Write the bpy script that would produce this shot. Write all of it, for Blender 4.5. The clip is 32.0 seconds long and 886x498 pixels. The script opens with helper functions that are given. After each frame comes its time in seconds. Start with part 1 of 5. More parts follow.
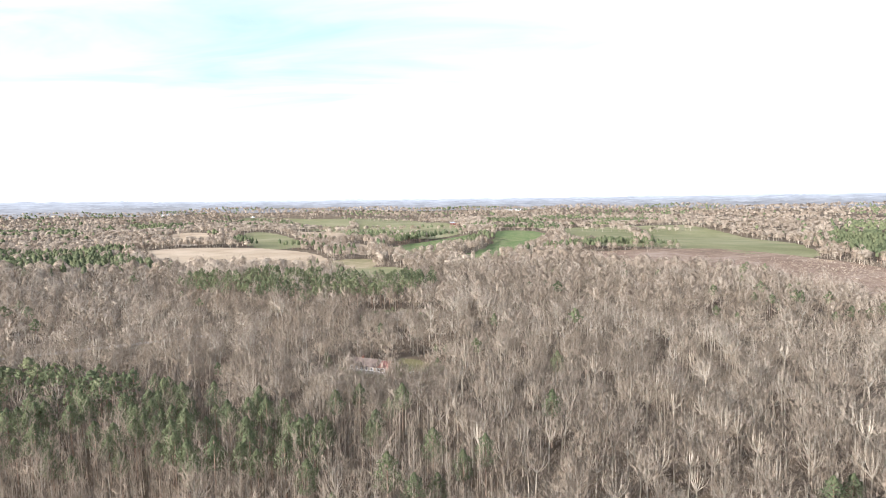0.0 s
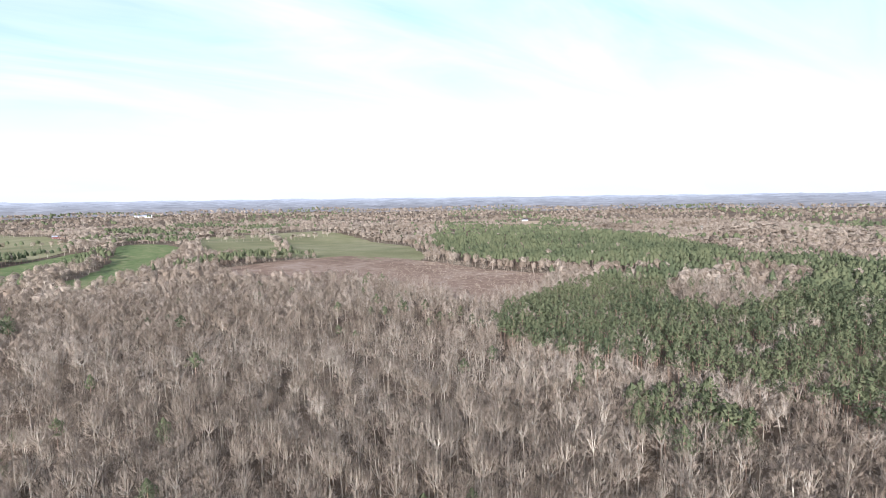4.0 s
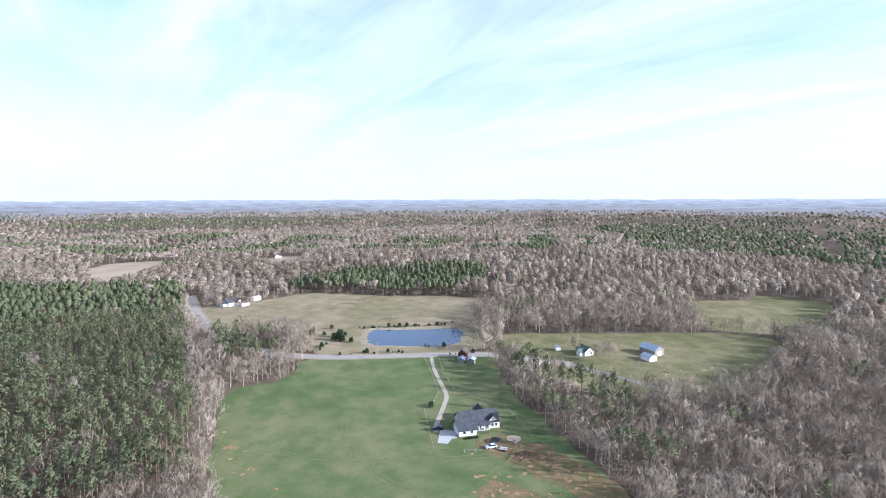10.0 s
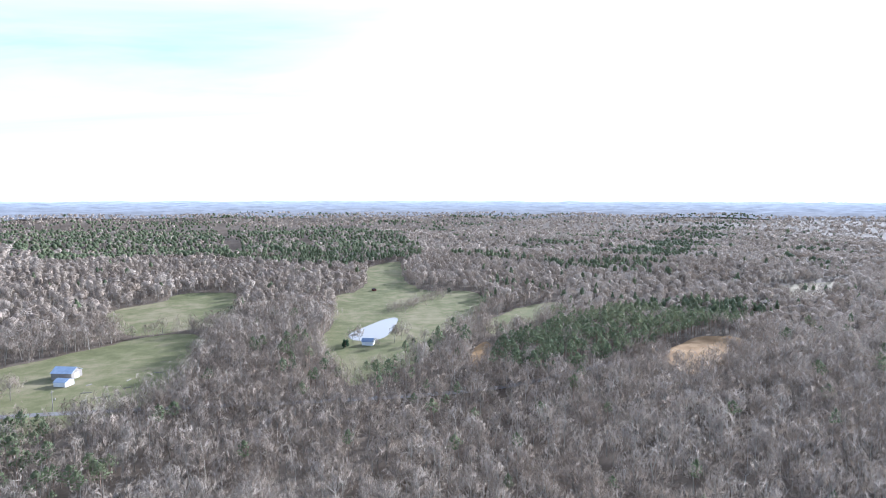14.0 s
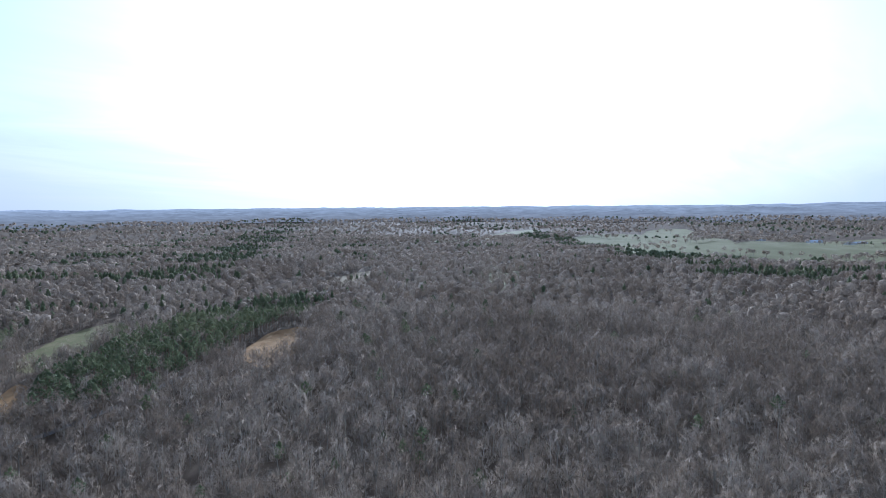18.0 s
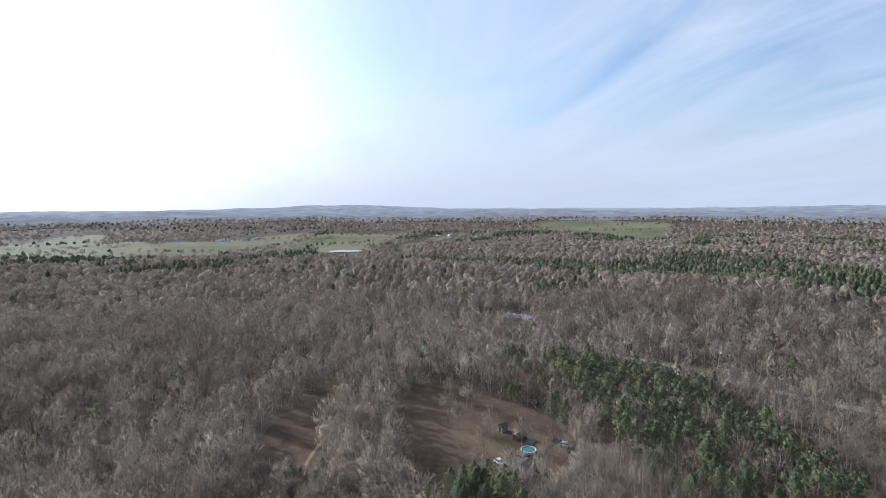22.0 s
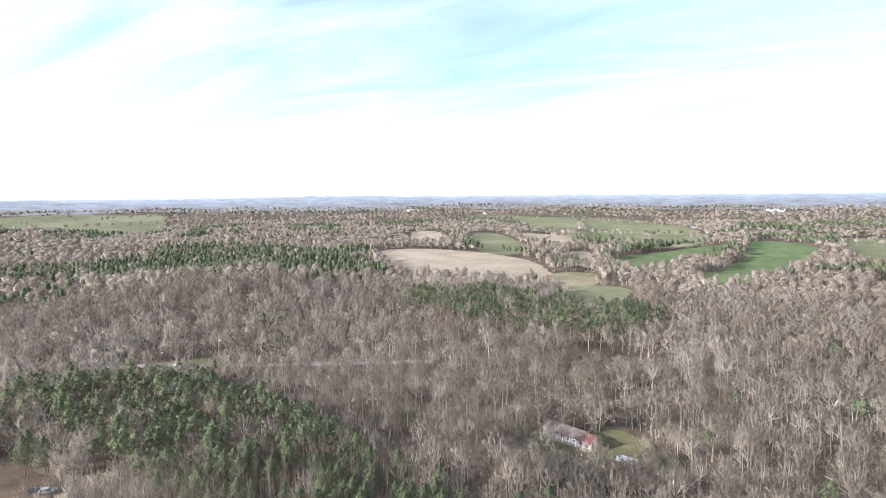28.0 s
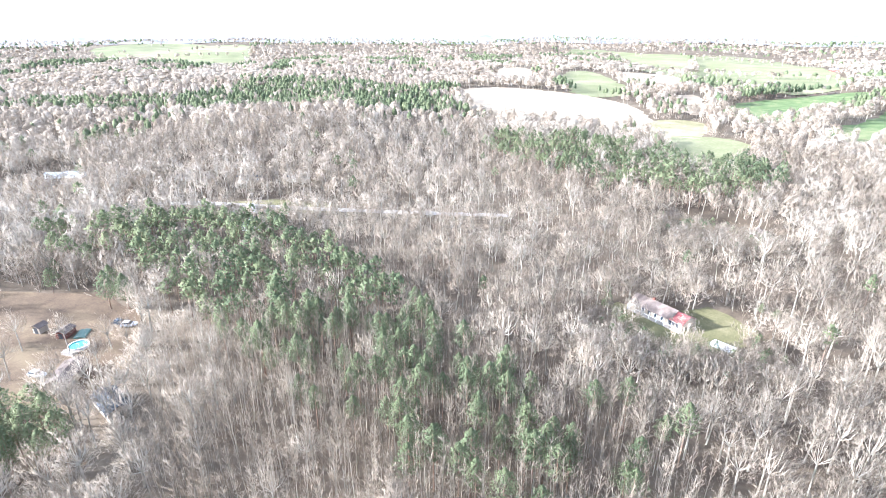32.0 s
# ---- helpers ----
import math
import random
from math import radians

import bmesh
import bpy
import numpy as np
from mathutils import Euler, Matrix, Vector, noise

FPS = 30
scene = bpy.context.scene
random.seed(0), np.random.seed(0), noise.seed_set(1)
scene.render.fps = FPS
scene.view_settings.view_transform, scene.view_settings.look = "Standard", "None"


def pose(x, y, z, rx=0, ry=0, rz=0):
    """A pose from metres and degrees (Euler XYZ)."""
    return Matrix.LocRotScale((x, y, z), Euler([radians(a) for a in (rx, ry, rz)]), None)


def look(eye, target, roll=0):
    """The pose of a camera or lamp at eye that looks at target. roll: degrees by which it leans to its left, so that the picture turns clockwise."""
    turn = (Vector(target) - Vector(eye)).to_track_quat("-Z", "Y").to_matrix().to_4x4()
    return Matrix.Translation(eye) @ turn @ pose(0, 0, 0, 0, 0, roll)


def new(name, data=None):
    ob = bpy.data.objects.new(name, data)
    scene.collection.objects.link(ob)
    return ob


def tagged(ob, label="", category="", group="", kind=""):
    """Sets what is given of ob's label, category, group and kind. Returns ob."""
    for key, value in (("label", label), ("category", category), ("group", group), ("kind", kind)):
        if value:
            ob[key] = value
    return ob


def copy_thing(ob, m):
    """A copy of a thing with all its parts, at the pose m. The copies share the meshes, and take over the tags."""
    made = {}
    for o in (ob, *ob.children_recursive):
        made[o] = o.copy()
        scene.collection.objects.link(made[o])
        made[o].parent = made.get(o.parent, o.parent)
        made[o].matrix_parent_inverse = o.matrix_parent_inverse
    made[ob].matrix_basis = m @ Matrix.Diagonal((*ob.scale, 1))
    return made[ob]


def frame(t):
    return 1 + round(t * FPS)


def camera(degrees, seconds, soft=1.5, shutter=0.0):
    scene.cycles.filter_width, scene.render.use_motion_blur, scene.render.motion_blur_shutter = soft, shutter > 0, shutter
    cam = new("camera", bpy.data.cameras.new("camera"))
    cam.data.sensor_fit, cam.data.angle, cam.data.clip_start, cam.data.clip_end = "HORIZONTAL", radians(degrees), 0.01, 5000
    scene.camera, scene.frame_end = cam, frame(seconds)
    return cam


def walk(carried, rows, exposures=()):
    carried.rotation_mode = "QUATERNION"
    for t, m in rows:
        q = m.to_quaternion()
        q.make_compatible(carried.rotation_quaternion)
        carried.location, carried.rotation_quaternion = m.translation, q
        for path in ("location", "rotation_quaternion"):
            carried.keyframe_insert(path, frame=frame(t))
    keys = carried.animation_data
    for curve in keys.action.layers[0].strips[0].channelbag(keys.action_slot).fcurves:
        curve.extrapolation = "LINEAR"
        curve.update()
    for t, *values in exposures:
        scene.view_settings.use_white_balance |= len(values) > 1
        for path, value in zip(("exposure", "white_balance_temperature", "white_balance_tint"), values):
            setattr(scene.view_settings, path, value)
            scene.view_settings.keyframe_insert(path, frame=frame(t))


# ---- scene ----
from mathutils.geometry import delaunay_2d_cdt

# The camera: a drone that hovers, climbs, turns once round and slides ahead at the end.
ROWS = [
    (0.0, -8.2, -2.9, 65.7, -0.00, -5.23, 0.77),
    (0.5, -8.6, -2.4, 67.2, -0.32, -5.18, 0.68),
    (0.6, -8.5, -2.3, 67.6, -0.33, -5.21, 1.50),
    (0.7, -8.4, -2.3, 67.9, -0.35, -5.24, 4.10),
    (0.8, -8.4, -2.2, 68.2, -0.36, -5.27, 7.40),
    (0.9, -8.3, -2.2, 68.5, -0.38, -5.31, 8.70),
    (1.0, -8.3, -2.1, 68.9, -0.39, -5.34, 8.51),
    (1.1, -8.3, -2.2, 69.2, -0.42, -5.29, 4.80),
    (1.2, -8.3, -2.2, 69.5, -0.44, -5.23, 2.10),
    (1.3, -8.3, -2.3, 69.9, -0.47, -5.18, 1.30),
    (1.4, -8.3, -2.4, 70.2, -0.49, -5.13, 0.95),
    (1.5, -8.4, -2.4, 70.6, -0.52, -5.08, 0.72),
    (2.0, -7.5, -3.4, 72.7, -2.18, -5.08, 0.63),
    (2.5, -6.6, -5.6, 74.9, -13.00, -5.27, 0.81),
    (4.5, 7.5, 0.4, 80.4, -43.00, -5.51, 0.57),
    (5.0, 6.8, -0.2, 82.5, -51.22, -5.58, 0.57),
    (5.5, 6.1, -0.7, 84.6, -59.20, -5.68, 0.47),
    (6.0, 5.0, -1.3, 86.5, -71.12, -5.70, 0.23),
    (6.5, 3.5, -1.9, 88.2, -82.50, -5.71, 0.24),
    (7.0, 2.2, -1.5, 90.1, -92.99, -5.75, 0.15),
    (7.5, 1.2, -1.1, 92.0, -102.50, -5.74, 0.21),
    (8.0, 1.0, -0.4, 93.6, -109.93, -5.73, 0.17),
    (8.5, 0.8, 0.0, 94.4, -112.20, -5.65, 0.11),
    (9.0, -0.0, 0.0, 95.0, -114.53, -5.61, 0.17),
    (9.5, -0.9, 0.0, 95.2, -120.31, -5.56, 0.12),
    (10.0, -2.3, 0.1, 95.4, -127.63, -5.52, 0.16),
    (10.5, -3.5, 0.7, 95.7, -135.43, -5.52, 0.17),
    (11.0, -4.4, 1.2, 96.0, -143.40, -5.48, 0.08),
    (11.5, -5.4, 2.6, 96.0, -151.24, -5.45, 0.06),
    (12.0, -5.6, 3.5, 96.4, -158.64, -5.46, 0.06),
    (12.5, -5.7, 4.4, 96.7, -165.12, -5.44, 0.03),
    (13.0, -6.1, 5.8, 96.9, -172.33, -5.36, -0.02),
    (13.5, -5.9, 6.1, 97.2, -178.96, -5.36, -0.02),
    (14.0, -5.6, 6.9, 97.4, -184.99, -5.35, -0.03),
    (14.5, -5.5, 8.3, 97.4, -190.10, -5.21, -0.23),
    (16.5, -3.5, 12.2, 98.6, -213.21, -5.06, -0.17),
    (17.0, -3.4, 10.7, 97.4, -218.23, -4.92, 0.08),
    (17.5, -3.0, 9.9, 96.1, -223.71, -4.82, 0.22),
    (18.0, -3.0, 9.9, 95.2, -229.04, -4.75, 0.47),
    (18.5, -2.5, 10.7, 94.8, -235.31, -4.79, 0.66),
    (19.0, -1.4, 11.7, 94.5, -241.92, -4.82, 0.70),
    (19.5, 0.4, 13.1, 93.4, -248.48, -4.80, 0.86),
    (20.0, 1.0, 14.2, 91.0, -255.12, -4.70, 0.82),
    (20.5, -0.6, 15.7, 87.3, -261.91, -4.56, 0.55),
    (21.0, -3.6, 18.3, 84.9, -269.27, -4.43, 0.34),
    (21.5, -6.1, 20.6, 83.2, -278.03, -4.42, 0.24),
    (22.0, -6.6, 20.8, 82.5, -285.59, -4.38, 0.35),
    (22.5, -5.9, 20.4, 82.7, -292.80, -4.44, 0.44),
    (23.0, -5.0, 20.3, 83.1, -298.14, -4.50, 0.53),
    (23.5, -4.0, 19.9, 83.3, -304.12, -4.54, 0.57),
    (24.0, -3.4, 19.4, 83.3, -311.89, -4.57, 0.51),
    (24.5, -2.8, 18.7, 83.7, -320.29, -4.69, 0.64),
    (25.0, -2.5, 18.0, 83.8, -326.53, -4.71, 0.74),
    (25.5, -2.7, 17.4, 83.9, -329.58, -4.77, 0.65),
    (27.5, -3.9, 21.2, 83.6, -335.06, -4.83, 0.58),
    (28.0, -4.8, 22.6, 83.8, -335.82, -5.71, 0.52),
    (28.5, -5.5, 24.6, 83.8, -335.73, -7.87, 0.43),
    (29.0, -6.2, 26.8, 83.5, -335.57, -9.99, 0.28),
    (29.5, -7.4, 28.8, 83.4, -334.55, -12.12, 0.16),
    (30.0, -8.8, 31.5, 83.1, -330.05, -14.22, 0.06),
    (30.5, -9.5, 34.8, 82.8, -327.18, -16.29, 0.04),
    (31.0, -10.8, 37.9, 82.5, -325.11, -18.36, 0.01),
    (31.5, -11.8, 41.1, 82.5, -325.56, -20.46, 0.04),
    (32.0, -13.6, 44.0, 82.5, -326.70, -22.43, 0.05),
]

cam = camera(78.9, 32.0, soft=0.7)
walk(cam, [(t, pose(x, y, z, 90 + p, r, w)) for t, x, y, z, w, p, r in ROWS],
     exposures=[(0.0, 1.68, 6000, 12), (2.5, 1.58, 5900, 13), (4.5, 1.23, 5700, 15), (6.0, 1.08, 5600, 15), (9.0, 1.33, 5350, 15),
                (11.0, 1.33, 5300, 14), (13.0, 1.43, 5100, 14), (14.5, 1.58, 5010, 12), (17.0, 0.88, 4780, 11), (19.0, 0.38, 4850, 10),
                (20.0, 0.53, 5000, 11), (21.0, 1.08, 5050, 12), (22.0, 0.66, 5400, 12), (23.0, 0.78, 5650, 13), (25.0, 1.33, 5900, 15), (28.0, 1.53, 5600, 12), (30.0, 2.35, 5450, 11),
                (32.0, 2.93, 5250, 10)])

# ---- world and sun ----
SUN_TO = Vector((-0.777, -0.629, 0.0)).normalized()
SUN_UP = radians(20)
world = bpy.data.worlds.new("sky")
scene.world = world
world.use_nodes = True


def nodes_of(tree):
    tree.nodes.clear()

    def add(kind, **sets):
        n = tree.nodes.new(kind)
        for key, value in sets.items():
            n.inputs[key.replace("_", " ")].default_value = value
        return n
    return add, tree.links.new


add, link = nodes_of(world.node_tree)
sky = add("ShaderNodeTexSky")
sky.sky_type, sky.sun_disc = "NISHITA", False
sky.sun_elevation = SUN_UP
sky.sun_rotation = math.atan2(SUN_TO.x, SUN_TO.y)
sky.air_density, sky.dust_density, sky.ozone_density = 1.0, 2.0, 1.0
coord = add("ShaderNodeTexCoord")
split = add("ShaderNodeSeparateXYZ")
link(coord.outputs["Generated"], split.inputs[0])
lift = add("ShaderNodeMath")
lift.operation = "ADD"
link(split.outputs["Z"], lift.inputs[0])
lift.inputs[1].default_value = 0.16
flat = add("ShaderNodeVectorMath")
flat.operation = "DIVIDE"
link(coord.outputs["Generated"], flat.inputs[0])
link(lift.outputs[0], flat.inputs[1])
spin = add("ShaderNodeMapping")
spin.inputs["Rotation"].default_value = (0, 0, radians(35))
spin.inputs["Scale"].default_value = (0.55, 1.7, 0.0)
link(flat.outputs[0], spin.inputs["Vector"])
wisps = add("ShaderNodeTexNoise", Scale=1.1, Detail=9.0, Roughness=0.56, Distortion=0.7)
link(spin.outputs[0], wisps.inputs["Vector"])
veil = add("ShaderNodeMapRange")
veil.inputs["From Min"].default_value, veil.inputs["From Max"].default_value = 0.34, 0.7
veil.inputs["To Min"].default_value, veil.inputs["To Max"].default_value = 0.06, 0.72
link(wisps.outputs["Fac"], veil.inputs["Value"])
clouds = add("ShaderNodeMixRGB")
clouds.inputs["Color2"].default_value = (4.6, 4.7, 4.8, 1)
link(veil.outputs[0], clouds.inputs["Fac"])
link(sky.outputs[0], clouds.inputs["Color1"])
low = add("ShaderNodeMapRange")
low.interpolation_type = "SMOOTHSTEP"
low.inputs["From Min"].default_value, low.inputs["From Max"].default_value = -0.02, 0.24
low.inputs["To Min"].default_value, low.inputs["To Max"].default_value = 0.92, 0.0
link(split.outputs["Z"], low.inputs["Value"])
pale = add("ShaderNodeMixRGB")
pale.inputs["Color2"].default_value = (3.9, 3.95, 4.3, 1)
link(low.outputs[0], pale.inputs["Fac"])
link(clouds.outputs[0], pale.inputs["Color1"])
toward = add("ShaderNodeVectorMath")
toward.operation = "DOT_PRODUCT"
link(coord.outputs["Generated"], toward.inputs[0])
toward.inputs[1].default_value = (SUN_TO.x * math.cos(SUN_UP), SUN_TO.y * math.cos(SUN_UP), math.sin(SUN_UP))
ahead = add("ShaderNodeMath")
ahead.operation = "MAXIMUM"
ahead.inputs[1].default_value = 0.0
link(toward.outputs["Value"], ahead.inputs[0])
glare = add("ShaderNodeMath")
glare.operation = "POWER"
glare.inputs[1].default_value = 7.0
link(ahead.outputs[0], glare.inputs[0])
bright = add("ShaderNodeMixRGB")
bright.inputs["Color2"].default_value = (10.5, 10.4, 10.2, 1)
link(glare.outputs[0], bright.inputs["Fac"])
link(pale.outputs[0], bright.inputs["Color1"])
back = add("ShaderNodeBackground", Strength=0.112)
link(bright.outputs[0], back.inputs["Color"])
out = add("ShaderNodeOutputWorld")
link(back.outputs[0], out.inputs["Surface"])

sun = new("sun", bpy.data.lights.new("sun", "SUN"))
sun.data.energy, sun.data.angle, sun.data.color = 4.75, radians(0.6), (1.0, 0.95, 0.87)
sun.matrix_world = look((0, 0, 300), Vector((0, 0, 300)) - SUN_TO * math.cos(SUN_UP) - Vector((0, 0, math.sin(SUN_UP))))


# ---- materials ----
TWIG_GAPS = (0.5, 0.08)


def material(name, colors, scale=1.0, fine=12.0, rough=0.85, bump=0.0, metal=0.0, random_part=0.0, tone=False, stretch=(1, 1, 1), thin=0.0, twiggy=False):
    """A surface of two or three colours, mixed by coarse and fine noise in metres, by the piece and by the tree."""
    m = bpy.data.materials.new(name)
    m.use_nodes = True
    add, link = nodes_of(m.node_tree)
    place = add("ShaderNodeTexCoord")
    sized = add("ShaderNodeMapping")
    sized.inputs["Scale"].default_value = stretch
    link(place.outputs["Object"], sized.inputs["Vector"])
    coarse = add("ShaderNodeTexNoise", Scale=1 / scale, Detail=7.0, Roughness=0.62)
    grain = add("ShaderNodeTexNoise", Scale=fine / scale, Detail=3.0, Roughness=0.65)
    link(sized.outputs[0], coarse.inputs["Vector"])
    link(sized.outputs[0], grain.inputs["Vector"])
    mixed = add("ShaderNodeMath")
    mixed.operation = "MULTIPLY_ADD"
    link(grain.outputs["Fac"], mixed.inputs[0])
    mixed.inputs[1].default_value = 0.55
    if scale > 8:                  # land varies over tens of metres too
        patches = add("ShaderNodeTexNoise", Scale=0.16 / scale, Detail=4.0, Roughness=0.6, Distortion=0.6)
        link(sized.outputs[0], patches.inputs["Vector"])
        broad = add("ShaderNodeMath")
        broad.operation = "MULTIPLY_ADD"
        broad.inputs[1].default_value = 0.9
        link(patches.outputs["Fac"], broad.inputs[0])
        shift = add("ShaderNodeMath")
        shift.operation = "SUBTRACT"
        shift.inputs[1].default_value = 0.45
        link(coarse.outputs["Fac"], shift.inputs[0])
        link(shift.outputs[0], broad.inputs[2])
        link(broad.outputs[0], mixed.inputs[2])
    else:
        link(coarse.outputs["Fac"], mixed.inputs[2])
    value = mixed.outputs[0]
    if tone or random_part:
        kind = add("ShaderNodeAttribute")
        kind.attribute_name = "tone"
        piece = add("ShaderNodeObjectInfo")
        both = add("ShaderNodeMath")
        both.operation = "ADD"
        link(kind.outputs["Fac"], both.inputs[0])
        link(piece.outputs["Random"], both.inputs[1])
        wrap = add("ShaderNodeMath")
        wrap.operation = "FRACT"
        link(both.outputs[0], wrap.inputs[0])
        more = add("ShaderNodeMath")
        more.operation = "MULTIPLY_ADD"
        link(wrap.outputs[0], more.inputs[0])
        more.inputs[1].default_value = random_part or 0.8
        offset = add("ShaderNodeMath")
        offset.operation = "SUBTRACT"
        link(value, offset.inputs[0])
        offset.inputs[1].default_value = 0.5 * (random_part or 0.8)
        link(offset.outputs[0], more.inputs[2])
        value = more.outputs[0]
    ramp = add("ShaderNodeValToRGB")
    ramp.color_ramp.elements[0].position, ramp.color_ramp.elements[1].position = 0.45, 1.10 if len(colors) == 1 else 1.0
    stops = [(0.45 + 0.6 * k / max(1, len(colors) - 1), c) for k, c in enumerate(colors)]
    ramp.color_ramp.elements[0].position, ramp.color_ramp.elements[0].color = stops[0][0], (*stops[0][1], 1)
    ramp.color_ramp.elements[1].position, ramp.color_ramp.elements[1].color = min(1.0, stops[-1][0]), (*stops[-1][1], 1)
    for pos, c in stops[1:-1]:
        ramp.color_ramp.elements.new(pos).color = (*c, 1)
    link(value, ramp.inputs["Fac"])
    bsdf = add("ShaderNodeBsdfPrincipled", Roughness=rough, Metallic=metal)
    link(ramp.outputs["Color"], bsdf.inputs["Base Color"])
    if rough >= 0.85:              # earth, grass and bark have no sheen
        bsdf.inputs["Specular IOR Level"].default_value = 0.06
    if bump:
        relief = add("ShaderNodeBump", Strength=0.5, Distance=bump)
        link(mixed.outputs[0], relief.inputs["Height"])
        link(relief.outputs[0], bsdf.inputs["Normal"])
    end = add("ShaderNodeOutputMaterial")
    if thin:                       # needles and fine twigs let some light through
        bsdf.inputs["Specular IOR Level"].default_value = 0.08
        passing = add("ShaderNodeBsdfTranslucent")
        link(ramp.outputs["Color"], passing.inputs["Color"])
        both_ways = add("ShaderNodeMixShader", Fac=thin)
        link(bsdf.outputs[0], both_ways.inputs[1])
        link(passing.outputs[0], both_ways.inputs[2])
        surface = both_ways.outputs[0]
    else:
        surface = bsdf.outputs[0]
    if twiggy:                     # a spray is a fan of fine twigs with gaps between them, wider towards the tips
        fan = add("ShaderNodeAttribute")
        fan.attribute_name = "fan"
        axes = add("ShaderNodeSeparateXYZ")
        link(fan.outputs["Vector"], axes.inputs[0])

        def calc(kind, a, b):
            n = add("ShaderNodeMath")
            n.operation = kind
            for k, v in enumerate((a, b)):
                if isinstance(v, (int, float)):
                    n.inputs[k].default_value = v
                else:
                    link(v, n.inputs[k])
            return n.outputs[0]
        along = axes.outputs["Y"]
        across = calc("DIVIDE", axes.outputs["X"], calc("MAXIMUM", along, 0.02))
        seed = calc("ADD", calc("MULTIPLY", axes.outputs["Z"], 40.0), calc("MULTIPLY", kind.outputs["Fac"], 90.0))
        where = add("ShaderNodeCombineXYZ")
        link(calc("MULTIPLY", across, 17.0), where.inputs[0])
        link(calc("MULTIPLY", along, 1.3), where.inputs[1])
        link(seed, where.inputs[2])
        twig = add("ShaderNodeTexNoise", Scale=1.0, Detail=1.5, Roughness=0.5)
        link(where.outputs[0], twig.inputs["Vector"])
        edge = calc("ADD", calc("MULTIPLY", calc("MINIMUM", calc("MULTIPLY", along, 6.0), 1.0), TWIG_GAPS[0]), calc("MULTIPLY", along, TWIG_GAPS[1]))
        solid = calc("GREATER_THAN", twig.outputs["Fac"], edge)
        gap = add("ShaderNodeBsdfTransparent")
        cut = add("ShaderNodeMixShader")
        link(solid, cut.inputs["Fac"])
        link(gap.outputs[0], cut.inputs[1])
        link(surface, cut.inputs[2])
        surface = cut.outputs[0]
    link(surface, end.inputs["Surface"])
    return m


LITTER = material("leaf_litter", [(0.0578, 0.0435, 0.0308), (0.0986, 0.0734, 0.0511), (0.136, 0.1068, 0.077)], 14, 14, 0.95, 0.1)
GRASS = material("meadow_grass", [(0.0752, 0.0781, 0.0331), (0.1267, 0.1194, 0.0551), (0.198, 0.1646, 0.0964)], 12, 18, 0.9, 0.25)
LUSH = material("winter_wheat", [(0.0614, 0.0855, 0.0327), (0.0922, 0.1172, 0.047), (0.1536, 0.1481, 0.0735)], 12, 22, 0.9, 0.25)
DRYGRASS = material("dry_pasture", [(0.1188, 0.1072, 0.0523), (0.1861, 0.1569, 0.0903), (0.2614, 0.2067, 0.1426)], 14, 18, 0.95, 0.25)
PALEGRASS = material("pale_green_pasture", [(0.1019, 0.1019, 0.0499), (0.1406, 0.1357, 0.0698), (0.1863, 0.1722, 0.1031)], 60, 26, 0.95, 0.2)
STUBBLE = material("tan_stubble", [(0.2136, 0.1607, 0.1084), (0.2769, 0.2143, 0.1471), (0.3323, 0.2641, 0.1936)], 40, 24, 0.95, 0.2)
CUTOVER = material("cut_over_soil", [(0.1017, 0.0701, 0.051), (0.1564, 0.1075, 0.0765), (0.219, 0.1683, 0.1326)], 12, 10, 0.95, 0.15)
SOIL = material("red_clay_soil", [(0.16, 0.1, 0.06), (0.224, 0.14, 0.088), (0.264, 0.2, 0.132)], 6, 12, 0.95, 0.08)
DISTURBED = material("disturbed_ground", [(0.062, 0.08, 0.03), (0.095, 0.098, 0.042), (0.165, 0.115, 0.062), (0.25, 0.16, 0.1)], 4, 7, 0.95, 0.2)
CLAY = material("orange_clay", [(0.17, 0.12, 0.06), (0.27, 0.155, 0.085), (0.37, 0.225, 0.135)], 3, 9, 0.95, 0.06)
BANK = material("tan_pond_bank", [(0.1785, 0.1487, 0.0935), (0.238, 0.1997, 0.1318), (0.2975, 0.255, 0.1785)], 5, 12, 0.95, 0.05)
NEEDLES = material("orange_broom_grass", [(0.1672, 0.0986, 0.044), (0.2376, 0.1478, 0.0704), (0.3036, 0.2068, 0.11)], 8, 14, 0.95, 0.05)
YARD = material("leafy_yard", [(0.0578, 0.0408, 0.028), (0.0986, 0.068, 0.0448), (0.1394, 0.102, 0.063)], 9, 14, 0.95, 0.06)
ASPHALT = material("worn_asphalt", [(0.2, 0.18, 0.1599), (0.256, 0.232, 0.205), (0.308, 0.28, 0.2501)], 5, 20, 0.9, 0.01)
WHEELED = material("wheel_worn_grass", [(0.0768, 0.0924, 0.0372), (0.1152, 0.1221, 0.0546), (0.16, 0.1551, 0.0806)], 5, 18, 0.95, 0.04)
# olive grass, darkened in its colour as if it lay in shade
OLIVE = material("olive_grass_painted_shade", [(0.0723, 0.068, 0.034), (0.1148, 0.102, 0.051), (0.17, 0.1403, 0.0808)], 9, 14, 0.95, 0.05)
# darker copy of the asphalt: the woods' shade is in its colour
ROADSHADE = material("asphalt_painted_shade", [(0.11, 0.10, 0.095), (0.16, 0.15, 0.14), (0.21, 0.195, 0.18)], 5, 20, 0.9, 0.01)
GRAVEL = material("pale_gravel", [(0.2295, 0.196, 0.1554), (0.3145, 0.272, 0.2183), (0.3825, 0.332, 0.2664)], 3, 20, 0.95, 0.02)
